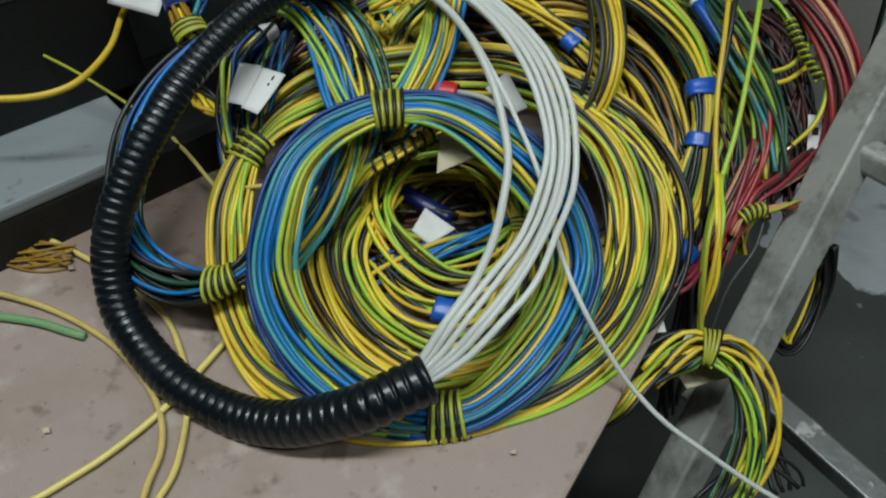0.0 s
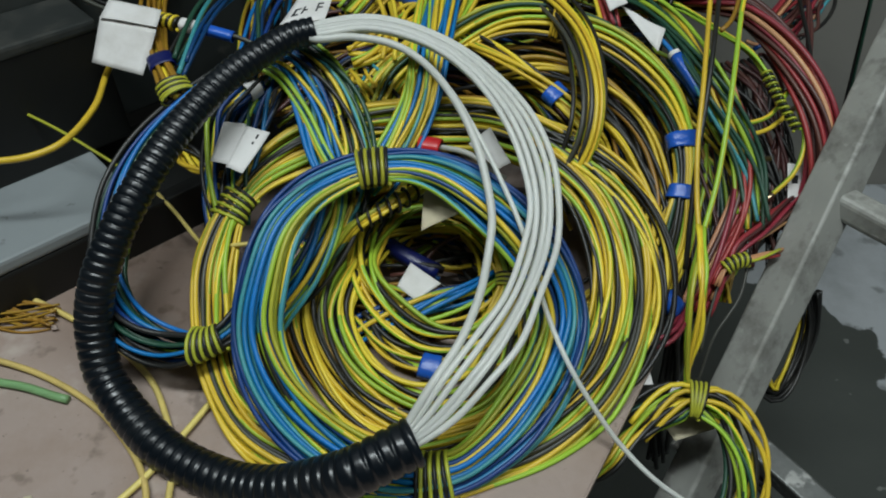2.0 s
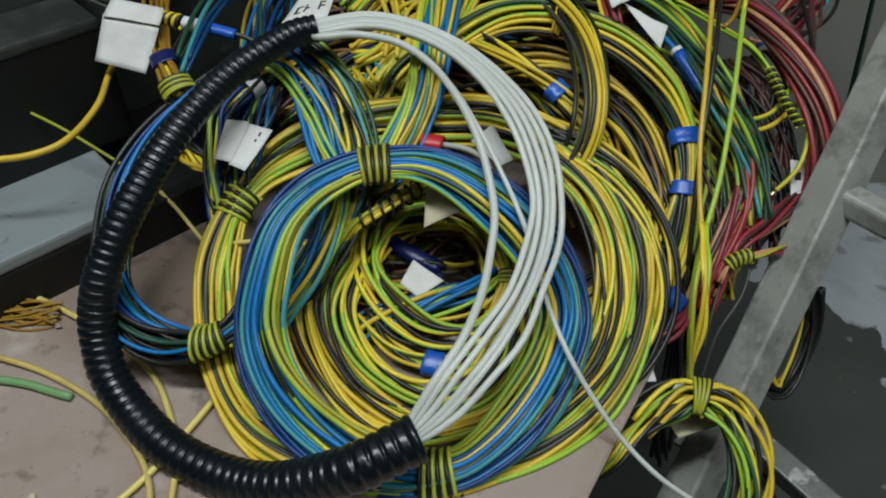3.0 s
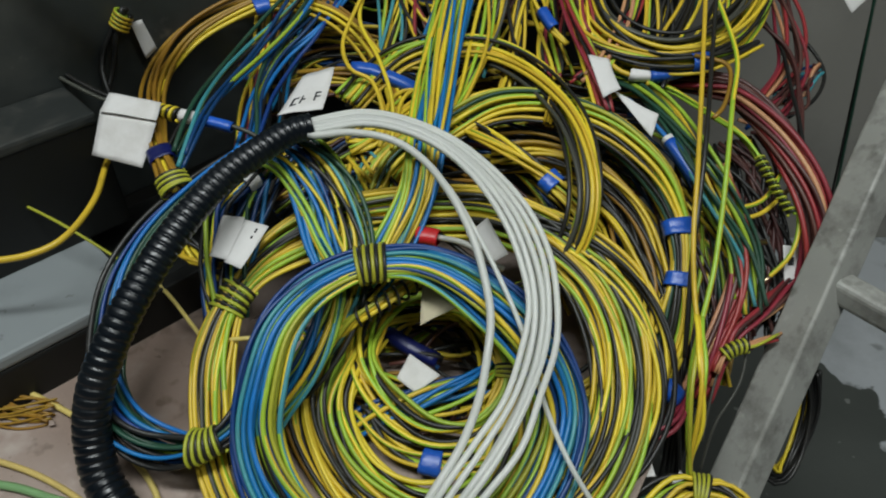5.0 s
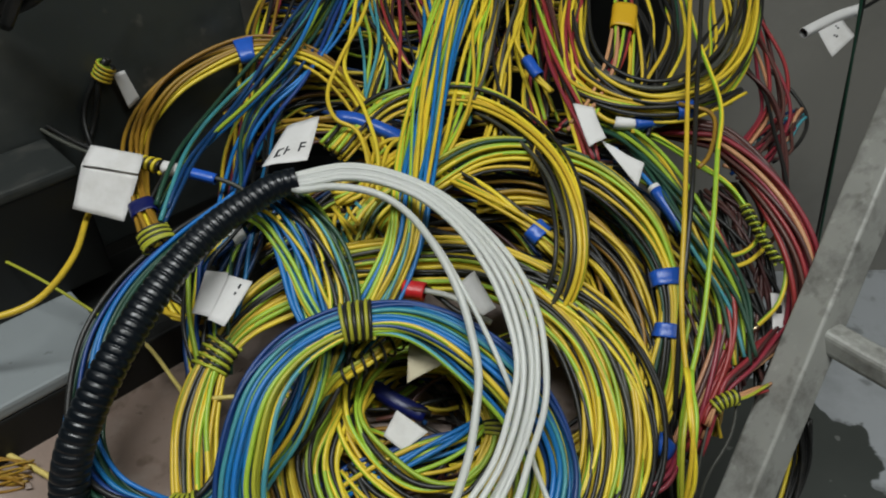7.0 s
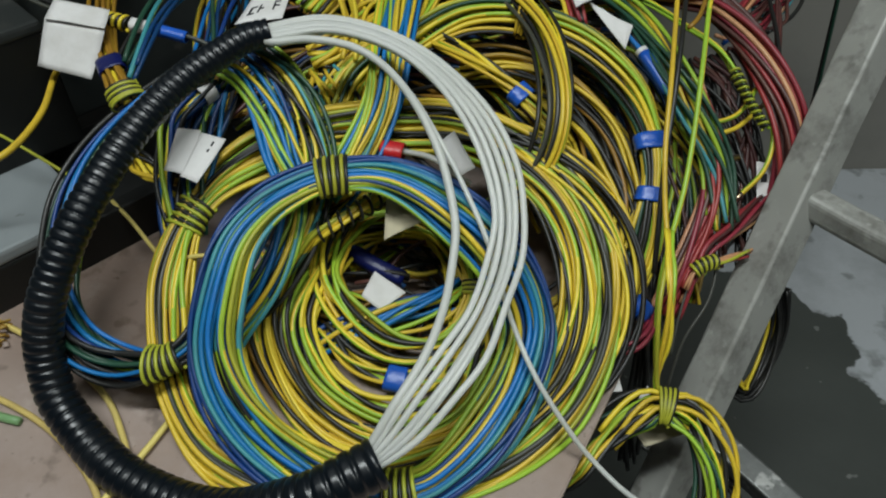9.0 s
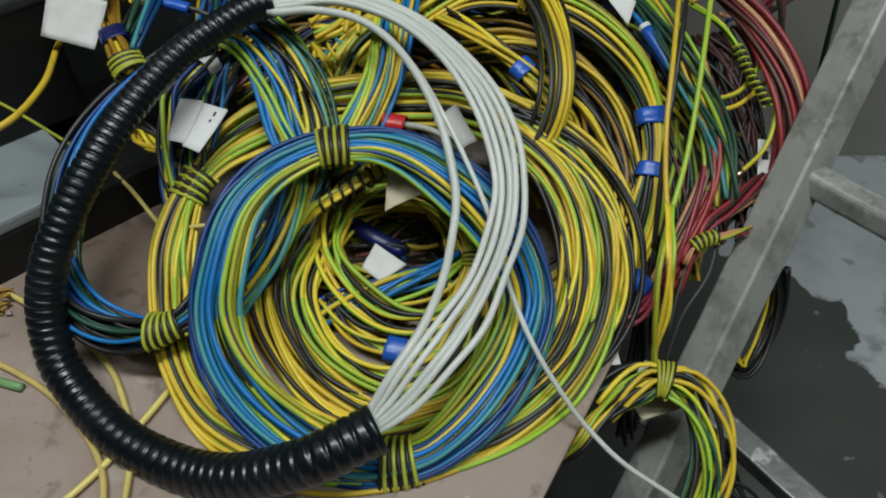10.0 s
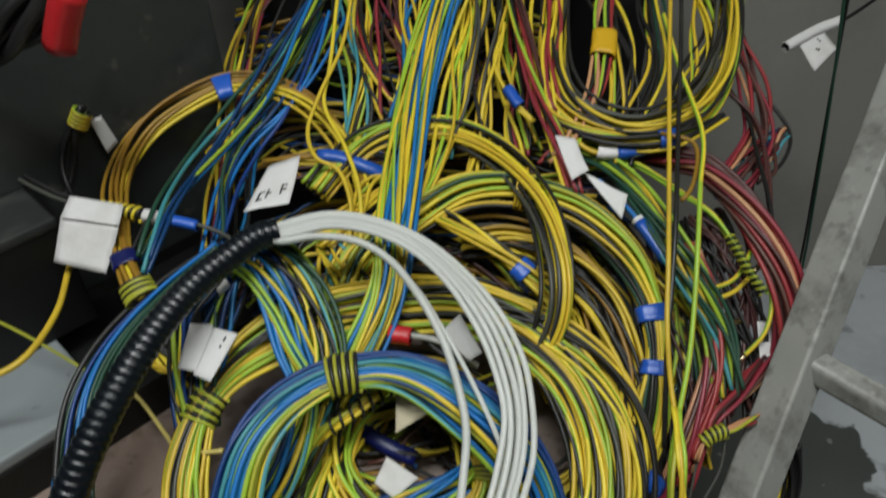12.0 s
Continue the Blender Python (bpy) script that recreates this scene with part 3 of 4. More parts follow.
inner_coil = Bundle([(-40, 116, -54), (-37, 155, -56), (-13, 210, -74), (27, 231, -78), (73, 226, -78), (105, 184, -74), (112, 116, -58), (92, 64, -52), (59, 43, -48), (22, 45, -48), (-15, 71, -50)],
    YK, 39, "coil of yellow and grey wires inside the larger coil", True, A=0.028, B=0.011, name="cable_coil", category="cable coil", twist=0, loose=0.0035)

small_coil = Bundle([(-9, 161, -52), (10, 131, -52), (42, 109, -50), (76, 110, -48), (100, 136, -44), (101, 172, -42), (86, 210, -52), (54, 228, -60), (18, 226, -64), (-5, 197, -60)],
    "yGGgk", 13, "small coil of yellow and green wires inside the heap", True, A=0.012, B=0.008, name="cable_coil", category="cable coil", narrow=((0.42, 0.35),), twist=0, loose=0.004)
small_coil.tie(0.41, 0.44, 3, "l")

Bundle([(-48, 92, -66), (-14, 112, -60), (12, 123, -56), (42, 134, -55), (77, 145, -58), (113, 168, -66)], "bbgnG", 9, "short blue and green wires crossing under the coils", A=0.011)
low_wire = Bundle([(-10, 126, -58), (13, 98, -54), (43, 84, -50), (72, 83, -50), (97, 94, -52), (120, 123, -58)], "yGGk", 6, "yellow-green wires with a blue tape band", A=0.008)
low_wire.wrap(*low_wire.span((49, 86, -44), 0.015), tape_blue, grow=0.0006)
navy = Bundle([(-7, 207, -78), (8, 191, -76), (27, 178, -74), (50, 167, -76)], "nk", 3, "dark cable end in navy tape with a paper flag", r=0.0022)
navy.wrap(0.3, 0.95, tape_navy)
paper("flag", [(16, 148, -54), (26, 167, -52), (50, 150, -54), (31, 136, -54)], paper_mat, navy.thing, "white paper flag", curl=0.002)

spiral = Bundle([(-36, 166, -37), (-24, 176, -27), (-13, 183, -17), (4, 192, -13), (24, 206, -15), (35, 219, -23), (53, 238, -43)], "yyl", 4, "yellow wires in a dark spiral wrap with a paper flag", A=0.0048, r=0.0019, loose=0.0008)
spiral.tie(0.28, 0.70, 7, "k", wr=0.0012)
paper("flag", [(36, 209, -15), (54, 217, -19), (63, 191, -17), (35, 174, -11)], paper_tan, spiral.thing, "tan paper flag", curl=0.003)

Bundle([(-91, 323, 8), (-69, 308, 2), (-51, 275, -4), (-41, 243, -10), (-31, 212, -16), (-37, 181, -20), (-52, 149, -26), (-75, 122, -36), (-91, 100, -46)], "bbbbGTnT", 13, "blue and green wires running down under the blue coil", A=0.016)
Bundle([(-64, 330, 5), (-41, 309, 0), (-25, 282, -6), (-15, 244, -12), (-17, 212, -18), (-27, 183, -24), (-49, 146, -34), (-73, 125, -46)], "kdGdkDT", 11, "dark and green wires running down under the blue coil", A=0.012)

Bundle([(109, 633, 5), (100, 614, -5), (83, 573, -13), (64, 506, -21), (51, 435, -20), (39, 344, -6), (30, 286, -12), (6, 239, -22), (-14, 216, -30)], "bbbGGyyTG", 17, "long hanging bundle of blue, green and yellow wires", A=0.018, twist=0.4)

left_loop = Bundle([(-97, 320, 6), (-142, 292, -6), (-177, 257, -14), (-196, 219, -20), (-200, 178, -24), (-195, 136, -25), (-172, 104, -20), (-142, 90, -22), (-108, 90, -11), (-85, 109, -14), (-72, 137, -38), (-49, 168, -64)], "bdnbdkkdkD", 17, "loop of blue, dark green and black wires tied to the coil", A=0.0165, B=0.010, narrow=((0.757, 0.55, 0.06), (0.15, 0.4, 0.25)))
left_loop.tie(*left_loop.span((-107, 92, -11), 0.022), 5, "l")

amber = Bundle([(-160, 289, -6), (-173, 310, -8), (-191, 347, -17), (-208, 403, -32), (-206, 456, -45), (-180, 494, -45), (-125, 526, -45), (-79, 523, -47), (-40, 498, -49), (-9, 451, -52), (7, 387, -44)], "ooyoo", 9, "arc of amber and yellow wires banded with blue tape", A=0.012, loose=0.003, narrow=((0.08, 0.3, 0.08),))
amber.wrap(*amber.span((-126, 530, -45), 0.017), tape_blue)
amber.wrap(*amber.span((-184, 327, -10), 0.015), tape_navy)
amber.tie(*amber.span((-167, 295, -6), 0.02), 4, "l")

Bundle([(-30, 654, -35), (-60, 585, -37), (-84, 526, -37), (-105, 486, -37), (-125, 452, -36), (-143, 413, -28), (-155, 378, -19), (-162, 342, -12), (-169, 313, -12)], "bnGndTk", 7, "blue, navy and green wires hanging beside the arc", A=0.014, loose=0.004)
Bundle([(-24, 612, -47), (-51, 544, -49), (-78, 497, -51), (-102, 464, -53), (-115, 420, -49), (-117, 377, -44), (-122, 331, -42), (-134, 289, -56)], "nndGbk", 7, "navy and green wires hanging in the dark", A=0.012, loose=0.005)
Bundle([(-82, 702, -65), (-111, 651, -69), (-124, 587, -73), (-127, 512, -77), (-129, 446, -81), (-124, 351, -67)], "ymoGrk", 7, "yellow and amber wires hanging at the back", A=0.014, loose=0.004)
Bundle([(-44, 696, -61), (-67, 621, -65), (-89, 561, -71), (-109, 486, -79), (-115, 405, -76), (-116, 316, -66)], "Gkbdk", 7, "mixed wires hanging at the back", A=0.026, loose=0.006)

mid_arc = Bundle([(-35, 402, -44), (-14, 428, -43), (14, 452, -42), (51, 462, -41), (91, 457, -38), (130, 424, -30), (158, 369, -16), (168, 315, -10), (166, 273, -16), (154, 245, -36), (129, 226, -62), (92, 219, -80)], "yGkegyGk", 15, "arc of yellow, striped and grey wires standing from the heap", A=0.0145, B=0.008)

right_coil = Bundle([(-14, 305, -52), (6, 338, -44), (46, 363, -36), (96, 388, -30), (146, 388, -31), (194, 368, -34), (228, 325, -34), (241, 272, -29), (240, 230, -35), (228, 180, -54), (199, 137, -71), (151, 113, -79), (99, 112, -86)], "yyGkkdGGl", 21, "coil of yellow, dark and striped wires with two blue tapes", A=0.0175, B=0.010, name="cable_coil", category="cable coil", narrow=((0.575, 0.3), (0.645, 0.5)), loose=0.003)
right_coil.wrap(*right_coil.span((239, 257, -29), 0.013), tape_blue)
right_coil.wrap(*right_coil.span((235, 220, -35), 0.011), tape_blue)
right_coil.tie(0.31, 0.325, 3, "y")

Bundle([(95, 356, -56), (134, 351, -51), (171, 326, -46), (198, 290, -44), (210, 249, -44), (213, 209, -50), (197, 164, -66), (163, 134, -80), (113, 124, -88)], "yyyokk", 19, "coil of golden yellow wires under the striped ones", A=0.022, B=0.009, name="cable_coil", category="cable coil", loose=0.004)
Bundle([(-13, 253, -50), (16, 272, -44), (58, 287, -40), (105, 283, -38), (153, 259, -36), (194, 221, -38), (214, 176, -44), (211, 131, -52), (188, 94, -60), (152, 65, -62)], "yyGkkk", 21, "upper coil of yellow wires with dark strands", A=0.017, B=0.009, name="cable_coil", category="cable coil", loose=0.004)
short_end = Bundle([(36, 402, -49), (67, 375, -36), (103, 344, -27), (132, 317, -26), (158, 287, -30), (176, 259, -38)], "yGGk", 6, "yellow-green wires ending under a blue tape", A=0.008)
short_end.wrap(0.675, 0.735, tape_blue)

Bundle([(211, 440, -49), (232, 415, -40), (250, 376, -32), (266, 328, -26), (284, 288, -32), (299, 250, -46), (300, 202, -60)], "GdTdg", 11, "green and dark teal wires running down the heap", A=0.013)
spike = Bundle([(237, 430, -48), (262, 411, -42), (287, 379, -34), (308, 351, -28), (319, 324, -28), (328, 301, -32), (339, 279, -36)], "GgG", 3, "yellow-green wires ending in a spiral binding", A=0.0022, loose=0.0004, r=0.0015, narrow=((0.9, 0.5, 0.15),))
spike.tie(0.70, 0.99, 10, "l", wr=0.0010)
for pts in ([(256, 348, -42), (273, 309, -40), (289, 290, -40), (319, 297, -42), (346, 330, -48)], [(269, 331, -42), (279, 289, -44), (294, 282, -46), (319, 288, -48), (346, 311, -54)], [(269, 301, -46), (279, 276, -48), (291, 261, -50), (308, 262, -52)], [(343, 333, -44), (350, 287, -48), (342, 256, -58), (322, 237, -74)]):
    loosew = Bundle(pts, "G", 1, "single yellow-green wire with a crimped tin end", name="loose_wire", category="wire")
    tip = loosew.c[-1]
    hang("lug", tube_mesh("lug", np.array([loosew.c[-2], tip, tip + (tip - loosew.c[-3])]), 0.0024, [copper], 10), loosew.thing, "crimped tin lug")

Bundle([(265, 438, -54), (296, 421, -44), (318, 403, -38), (342, 355, -33), (358, 307, -38), (363, 269, -52), (361, 238, -76), (347, 212, -104)], "rrrrmmms", 19, "thick bundle of red and brown wires", A=0.0135, r=0.0022, loose=0.001)
Bundle([(286, 333, -44), (296, 297, -48), (296, 257, -50), (287, 220, -54), (267, 178, -64), (246, 142, -80)], "rrms", 8, "red wires running down beside the coils", A=0.009, r=0.0021)
pinkb = Bundle([(393, 273, -95), (364, 249, -85), (334, 225, -75), (306, 203, -66), (283, 188, -64), (270, 166, -74), (257, 141, -86)], "rrrsm", 9, "pinkish red wires crossing behind the frame", A=0.008, r=0.0021, loose=0.0012)
ends = Bundle([(265, 156, -66), (272, 168, -60), (284, 174, -58), (300, 178, -62), (326, 189, -70)], "ssrl", 4, "salmon and red wire ends bound by a yellow tie", A=0.0030, loose=0.0010, r=0.0013)
ends.tie(0.20, 0.48, 5, "l")
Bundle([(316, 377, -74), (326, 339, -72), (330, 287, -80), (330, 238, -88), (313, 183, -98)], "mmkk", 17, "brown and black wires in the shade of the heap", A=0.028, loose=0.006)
Bundle([(272, 386, -76), (283, 317, -76), (281, 254, -80), (274, 198, -90), (257, 155, -102)], "kkmdGk", 14, "dark and green wires hanging between the coils", A=0.018, loose=0.005)
Bundle([(390, 671, -65), (393, 596, -69), (402, 525, -73), (395, 471, -77), (368, 435, -80), (342, 412, -81)], "rmsr", 7, "red and brown wires hanging by the wall", A=0.011, loose=0.006)
Bundle([(369, 514, -65), (385, 477, -67), (381, 416, -62), (370, 351, -54), (365, 299, -60)], "mmk", 3, "dark brown wires hanging by the wall", A=0.004)
Bundle([(427, 477, -91), (395, 448, -92), (363, 417, -92), (340, 407, -94)], "rstnm", 8, "stripped wire ends in mixed colours", A=0.014, loose=0.008)
Bundle([(414, 549, -105), (435, 511, -105), (440, 479, -105), (421, 446, -102), (391, 424, -101)], "k", 1, "thin black wire in a loose loop", name="loose_wire", category="wire")

top_coil = Bundle([(194, 547, -32), (197, 493, -32), (217, 460, -30), (250, 442, -27), (286, 446, -26), (323, 472, -27), (353, 517, -30), (378, 594, -34), (391, 694, -40), (353, 753, -44), (284, 753, -44), (217, 659, -40)],
    "yyyyGGlkke", 21, "hanging coil of yellow and striped wires with coloured tapes", True, A=0.016, B=0.011, name="cable_coil", category="cable coil", twist=0, loose=0.005)
band = Bundle([(177, 516, -34), (183, 470, -30), (205, 444, -26), (238, 429, -24), (277, 426, -22), (311, 437, -24), (340, 454, -28)], "yGyk", 6, "striped wires along the coil with a blue tape", A=0.006)
band.wrap(*band.span((285, 436, -22), 0.016), tape_blue)
Bundle([(274, 658, -29), (252, 594, -25), (239, 531, -21), (224, 482, -25), (198, 438, -30), (170, 412, -35)], "rGks", 7, "red and green wires banded with yellow tape", A=0.010).wrap(0.40, 0.51, tape_yellow)
Bundle([(238, 666, -35), (256, 586, -33), (259, 521, -31), (250, 471, -37), (228, 424, -39)], "yGkk", 8, "yellow and dark wires hanging inside the coil", A=0.014, loose=0.005)
Bundle([(309, 663, -37), (295, 586, -35), (288, 514, -33), (264, 458, -38), (241, 410, -38)], "Gkdk", 8, "green and dark wires hanging inside the coil", A=0.012, loose=0.005)
Bundle([(359, 669, -45), (358, 589, -43), (335, 518, -41), (298, 461, -45)], "yyGk", 9, "yellow wires hanging inside the coil", A=0.015, loose=0.005)
Bundle([(154, 661, -25), (162, 600, -25), (168, 543, -25), (177, 481, -29), (189, 414, -29), (195, 373, -33)], "rrGmk", 9, "red and green wires hanging from above", A=0.009)
Bundle([(209, 657, -25), (197, 579, -21), (184, 526, -23), (184, 478, -25), (194, 457, -30)], "ryyr", 5, "red and yellow wires hanging from above", A=0.008)
tag_end = Bundle([(189, 453, -28), (212, 426, -32), (237, 421, -32), (265, 426, -32), (291, 442, -32), (315, 455, -32)], "G", 1, "striped cable end with white and blue sleeves", r=0.0024)
tag_end.wrap(0.30, 0.42, paper_mat, "sleeve", "white paper sleeve")
tag_end.wrap(0.42, 0.68, tape_blue, grow=0.002)
blue_end = Bundle([(217, 395, -34), (234, 370, -32), (246, 347, -30), (264, 308, -32), (272, 283, -38)], "b", 1, "cable end with blue tape and a white collar", r=0.0022)
blue_end.wrap(0.40, 0.43, paper_mat, "sleeve", "white collar", grow=0.0014)
blue_end.wrap(0.43, 0.76, tape_blue, grow=0.0014)
paper("flag", [(181, 434, -20), (200, 430, -22), (206, 396, -24), (190, 386, -22)], paper_mat, tag_end.thing, "white paper flag", curl=0.004)
paper("flag", [(203, 400, -28), (217, 390, -28), (238, 373, -28), (230, 351, -30)], paper_mat, blue_end.thing, "white paper flag", curl=0.003)

# two single wires that hang in front, and the tied strands below them
Bundle([(318, 643, 11), (307, 585, 3), (291, 494, -5), (269, 384, 1), (253, 301, 2), (245, 249, -8), (243, 207, -20), (244, 173, -28), (249, 147, -44), (247, 121, -62), (244, 97, -84)], "y", 1, "single yellow wire hanging straight down", name="loose_wire", category="wire", r=0.0021)
Bundle([(326, 644, 9), (311, 547, -1), (292, 449, -8), (265, 339, 6), (253, 280, -2), (245, 241, -12), (240, 197, -30), (238, 163, -50)], "k", 1, "single dark wire hanging straight down", name="loose_wire", category="wire", r=0.0021)
Bundle([(298, 560, -7), (302, 496, -9), (305, 419, -2), (289, 361, 6), (277, 308, 4), (268, 262, -6), (258, 219, -16), (245, 179, -26), (238, 150, -40), (238, 121, -62), (241, 97, -84)], "G", 1, "single green-striped wire hanging down", name="loose_wire", category="wire", r=0.0021)
Bundle([(273, 427, -12), (298, 409, -6), (286, 366, -2), (265, 344, -1)], "o", 1, "single amber wire in a small loop", name="loose_wire", category="wire")
tail = Bundle([(244, 185, -21), (238, 158, -14), (234, 132, -17), (233, 108, -32), (232, 88, -54), (235, 74, -66), (245, 66, -70)], "yyGl", 4, "bunch of yellow wires gathered by a tie", A=0.0065, narrow=((0.1, 0.6, 0.12), (0.85, 0.55, 0.16)), loose=0.002, r=0.0018)
Bundle([(246, 291, -50), (249, 237, -60), (248, 196, -70), (243, 147, -86), (238, 99, -116), (236, 70, -156), (241, 40, -206)], "kkk", 7, "flat bunch of black wires", A=0.009, r=0.0022)
left_arc = Bundle([(260, 56, -68), (240, 68, -66), (214, 57, -66), (189, 38, -64), (171, 18, -66), (155, 10, -80), (133, 12, -98)], "GGyk", 6, "yellow-green wires bending under the board edge", A=0.008, below=True, loose=0.0015)
loop = Bundle([(194, 46, -74), (214, 60, -66), (233, 66, -62), (255, 56, -62), (268, 29, -66), (268, -1, -72), (255, -31, -80), (231, -57, -88)], "yDkyGkDGk", 11, "drooping loop of yellow, green and dark wires", A=0.016, B=0.008, narrow=((0.25, 0.4),), loose=0.002, below=True)
loop.tie(0.23, 0.28, 4, "l")
Bundle([(302, 24, -150), (314, 2, -155), (324, -27, -160)], "kkk", 5, "thin dark wires below the loop", A=0.012)
under = Bundle([(373, 176, -130), (375, 146, -150), (361, 114, -165), (339, 93, -165), (327, 110, -150), (330, 141, -130)], "kkkkkkkkky", 9, "loop of black and yellow wires behind the frame", A=0.008, loose=0.001)
Bundle([(457, 560, 34), (466, 539, -15), (486, 510, -103), (509, 479, -200), (534, 446, -307), (549, 405, -409), (554, 355, -501)], "kd", 2, "pair of thin wires hanging along the wall", name="loose_wire", category="wire", r=0.0016, loose=0.001)
far = Bundle([(589, 665, -104), (543, 636, -106), (509, 623, -107), (463, 598, -108)], "k", 1, "cable end with a white sleeve and a paper flag", name="loose_wire", category="wire", r=0.0022)
far.wrap(0.42, 0.97, paper_mat, "sleeve", "white sleeve", grow=0.002)
paper("flag", [(483, 610, -110), (515, 630, -110), (524, 598, -114), (493, 570, -116)], paper_mat, far.thing, "white paper flag with faint print", curl=0.003, bars=((0.38, 0.52, 0.46, 0.56), (0.42, 0.58, 0.50, 0.64), (0.6, 0.3, 0.66, 0.34), (0.62, 0.38, 0.68, 0.44)))

Bundle([(288, 242, -60), (294, 192, -62), (287, 152, -72), (265, 119, -84), (253, 86, -100)], "e", 1, "thin grey wire in a loose arc", name="loose_wire", category="wire", r=0.0012)
Bundle([(273, 169, -66), (261, 135, -76), (253, 102, -90)], "e", 1, "thin grey wire in a loose arc", name="loose_wire", category="wire", r=0.0011)
rt = Bundle([(199, 175, -68), (216, 153, -62), (228, 139, -62), (244, 128, -78)], "yGk", 4, "wires with a blue tape behind the coil", A=0.006)
rt.wrap(0.45, 0.75, tape_blue)
Bundle([(192, 107, -62), (211, 111, -58), (229, 122, -60), (251, 141, -72)], "rr", 3, "short red wires under the coil", A=0.005)

# wires hanging from above in the middle
for pts, pal, cnt, A in (
    ([(13, 692, -45), (7, 617, -49), (17, 541, -55), (37, 482, -65)], "rmyk", 7, 0.013),
    ([(37, 701, -55), (40, 617, -59), (50, 555, -65), (48, 492, -71)], "mmkry", 9, 0.016),
    ([(-12, 698, -49), (-6, 606, -53), (5, 539, -59), (-7, 481, -69), (-24, 432, -70)], "yGtk", 9, 0.016),
    ([(130, 658, -21), (120, 586, -23), (103, 522, -29), (91, 467, -37), (67, 407, -36), (36, 350, -39)], "yGye", 9, 0.010),
    ([(149, 667, -31), (140, 579, -33), (127, 508, -37), (117, 453, -46), (103, 406, -48)], "yyek", 8, 0.010),
    ([(122, 695, -55), (117, 612, -59), (109, 536, -65), (92, 478, -73)], "kkmG", 12, 0.022),
    ([(167, 690, -53), (159, 592, -57), (158, 512, -63), (161, 446, -68)], "kyrG", 10, 0.018),
    ([(91, 680, -39), (93, 604, -41), (95, 536, -45), (81, 472, -53), (68, 431, -55)], "GTtk", 8, 0.012),
    ([(67, 694, -51), (60, 605, -55), (50, 523, -61), (31, 465, -67)], "kyGb", 8, 0.014),
):
    Bundle(pts, pal, cnt, "wires of mixed colours hanging from above", A=A, loose=0.006, group="hanging wires")
Bundle([(1, 653, -23), (-9, 561, -25), (-31, 497, -27), (-41, 458, -29), (-32, 426, -26), (-12, 413, -28), (-1, 377, -28), (-3, 338, -30)], "y", 1, "single yellow wire in an open loop", name="loose_wire", category="wire")
Bundle([(-14, 658, -27), (-22, 537, -29), (-27, 488, -31), (-7, 439, -29), (7, 388, -24), (8, 335, -28)], "y", 1, "single yellow wire hanging in front of the coil", name="loose_wire", category="wire")
Bundle([(150, 577, -31), (138, 531, -33), (149, 493, -35), (170, 459, -38)], "yy", 2, "yellow wire end with blue tape", name="loose_wire", category="wire").wrap(0.62, 0.8, tape_blue)
Bundle([(-32, 354, -38), (-9, 364, -38), (21, 396, -42), (47, 407, -44)], "yyG", 8, "short run of yellow wires behind the conduit", A=0.014)
Bundle([(-14, 346, -46), (-8, 302, -44), (6, 262, -46)], "yyGtk", 10, "short run of mixed wires behind the blue bundle", A=0.02)
signb = Bundle([(-84, 438, -46), (-67, 435, -40), (-37, 434, -36), (-14, 433, -38), (16, 422, -44), (36, 417, -54)], "o", 1, "cable end bound in blue tape with a printed paper label", r=0.0024)
signb.wrap(0.42, 0.95, tape_blue, grow=0.0022)
paper("flag", [(-76, 423, -34), (-47, 432, -32), (-51, 373, -20), (-89, 366, -18)], paper_mat, signb.thing, "white paper label with dark print", curl=0.003, bars=((0.16, 0.62, 0.22, 0.82), (0.22, 0.62, 0.32, 0.65), (0.22, 0.79, 0.32, 0.82), (0.38, 0.60, 0.42, 0.80), (0.42, 0.69, 0.50, 0.72), (0.70, 0.56, 0.74, 0.76), (0.74, 0.56, 0.84, 0.59), (0.74, 0.65, 0.84, 0.68)))
redend = Bundle([(8, 254, -28), (30, 256, -24), (55, 250, -22), (78, 238, -22), (100, 229, -24)], "kw", 2, "dark cable end with red tape and a paper flag", r=0.0024)
redend.wrap(0.24, 0.42, tape_red, grow=0.002)
paper("flag", [(70, 250, -12), (87, 265, -12), (102, 232, -12), (92, 226, -12)], paper_mat, redend.thing, "white paper flag", curl=0.003)

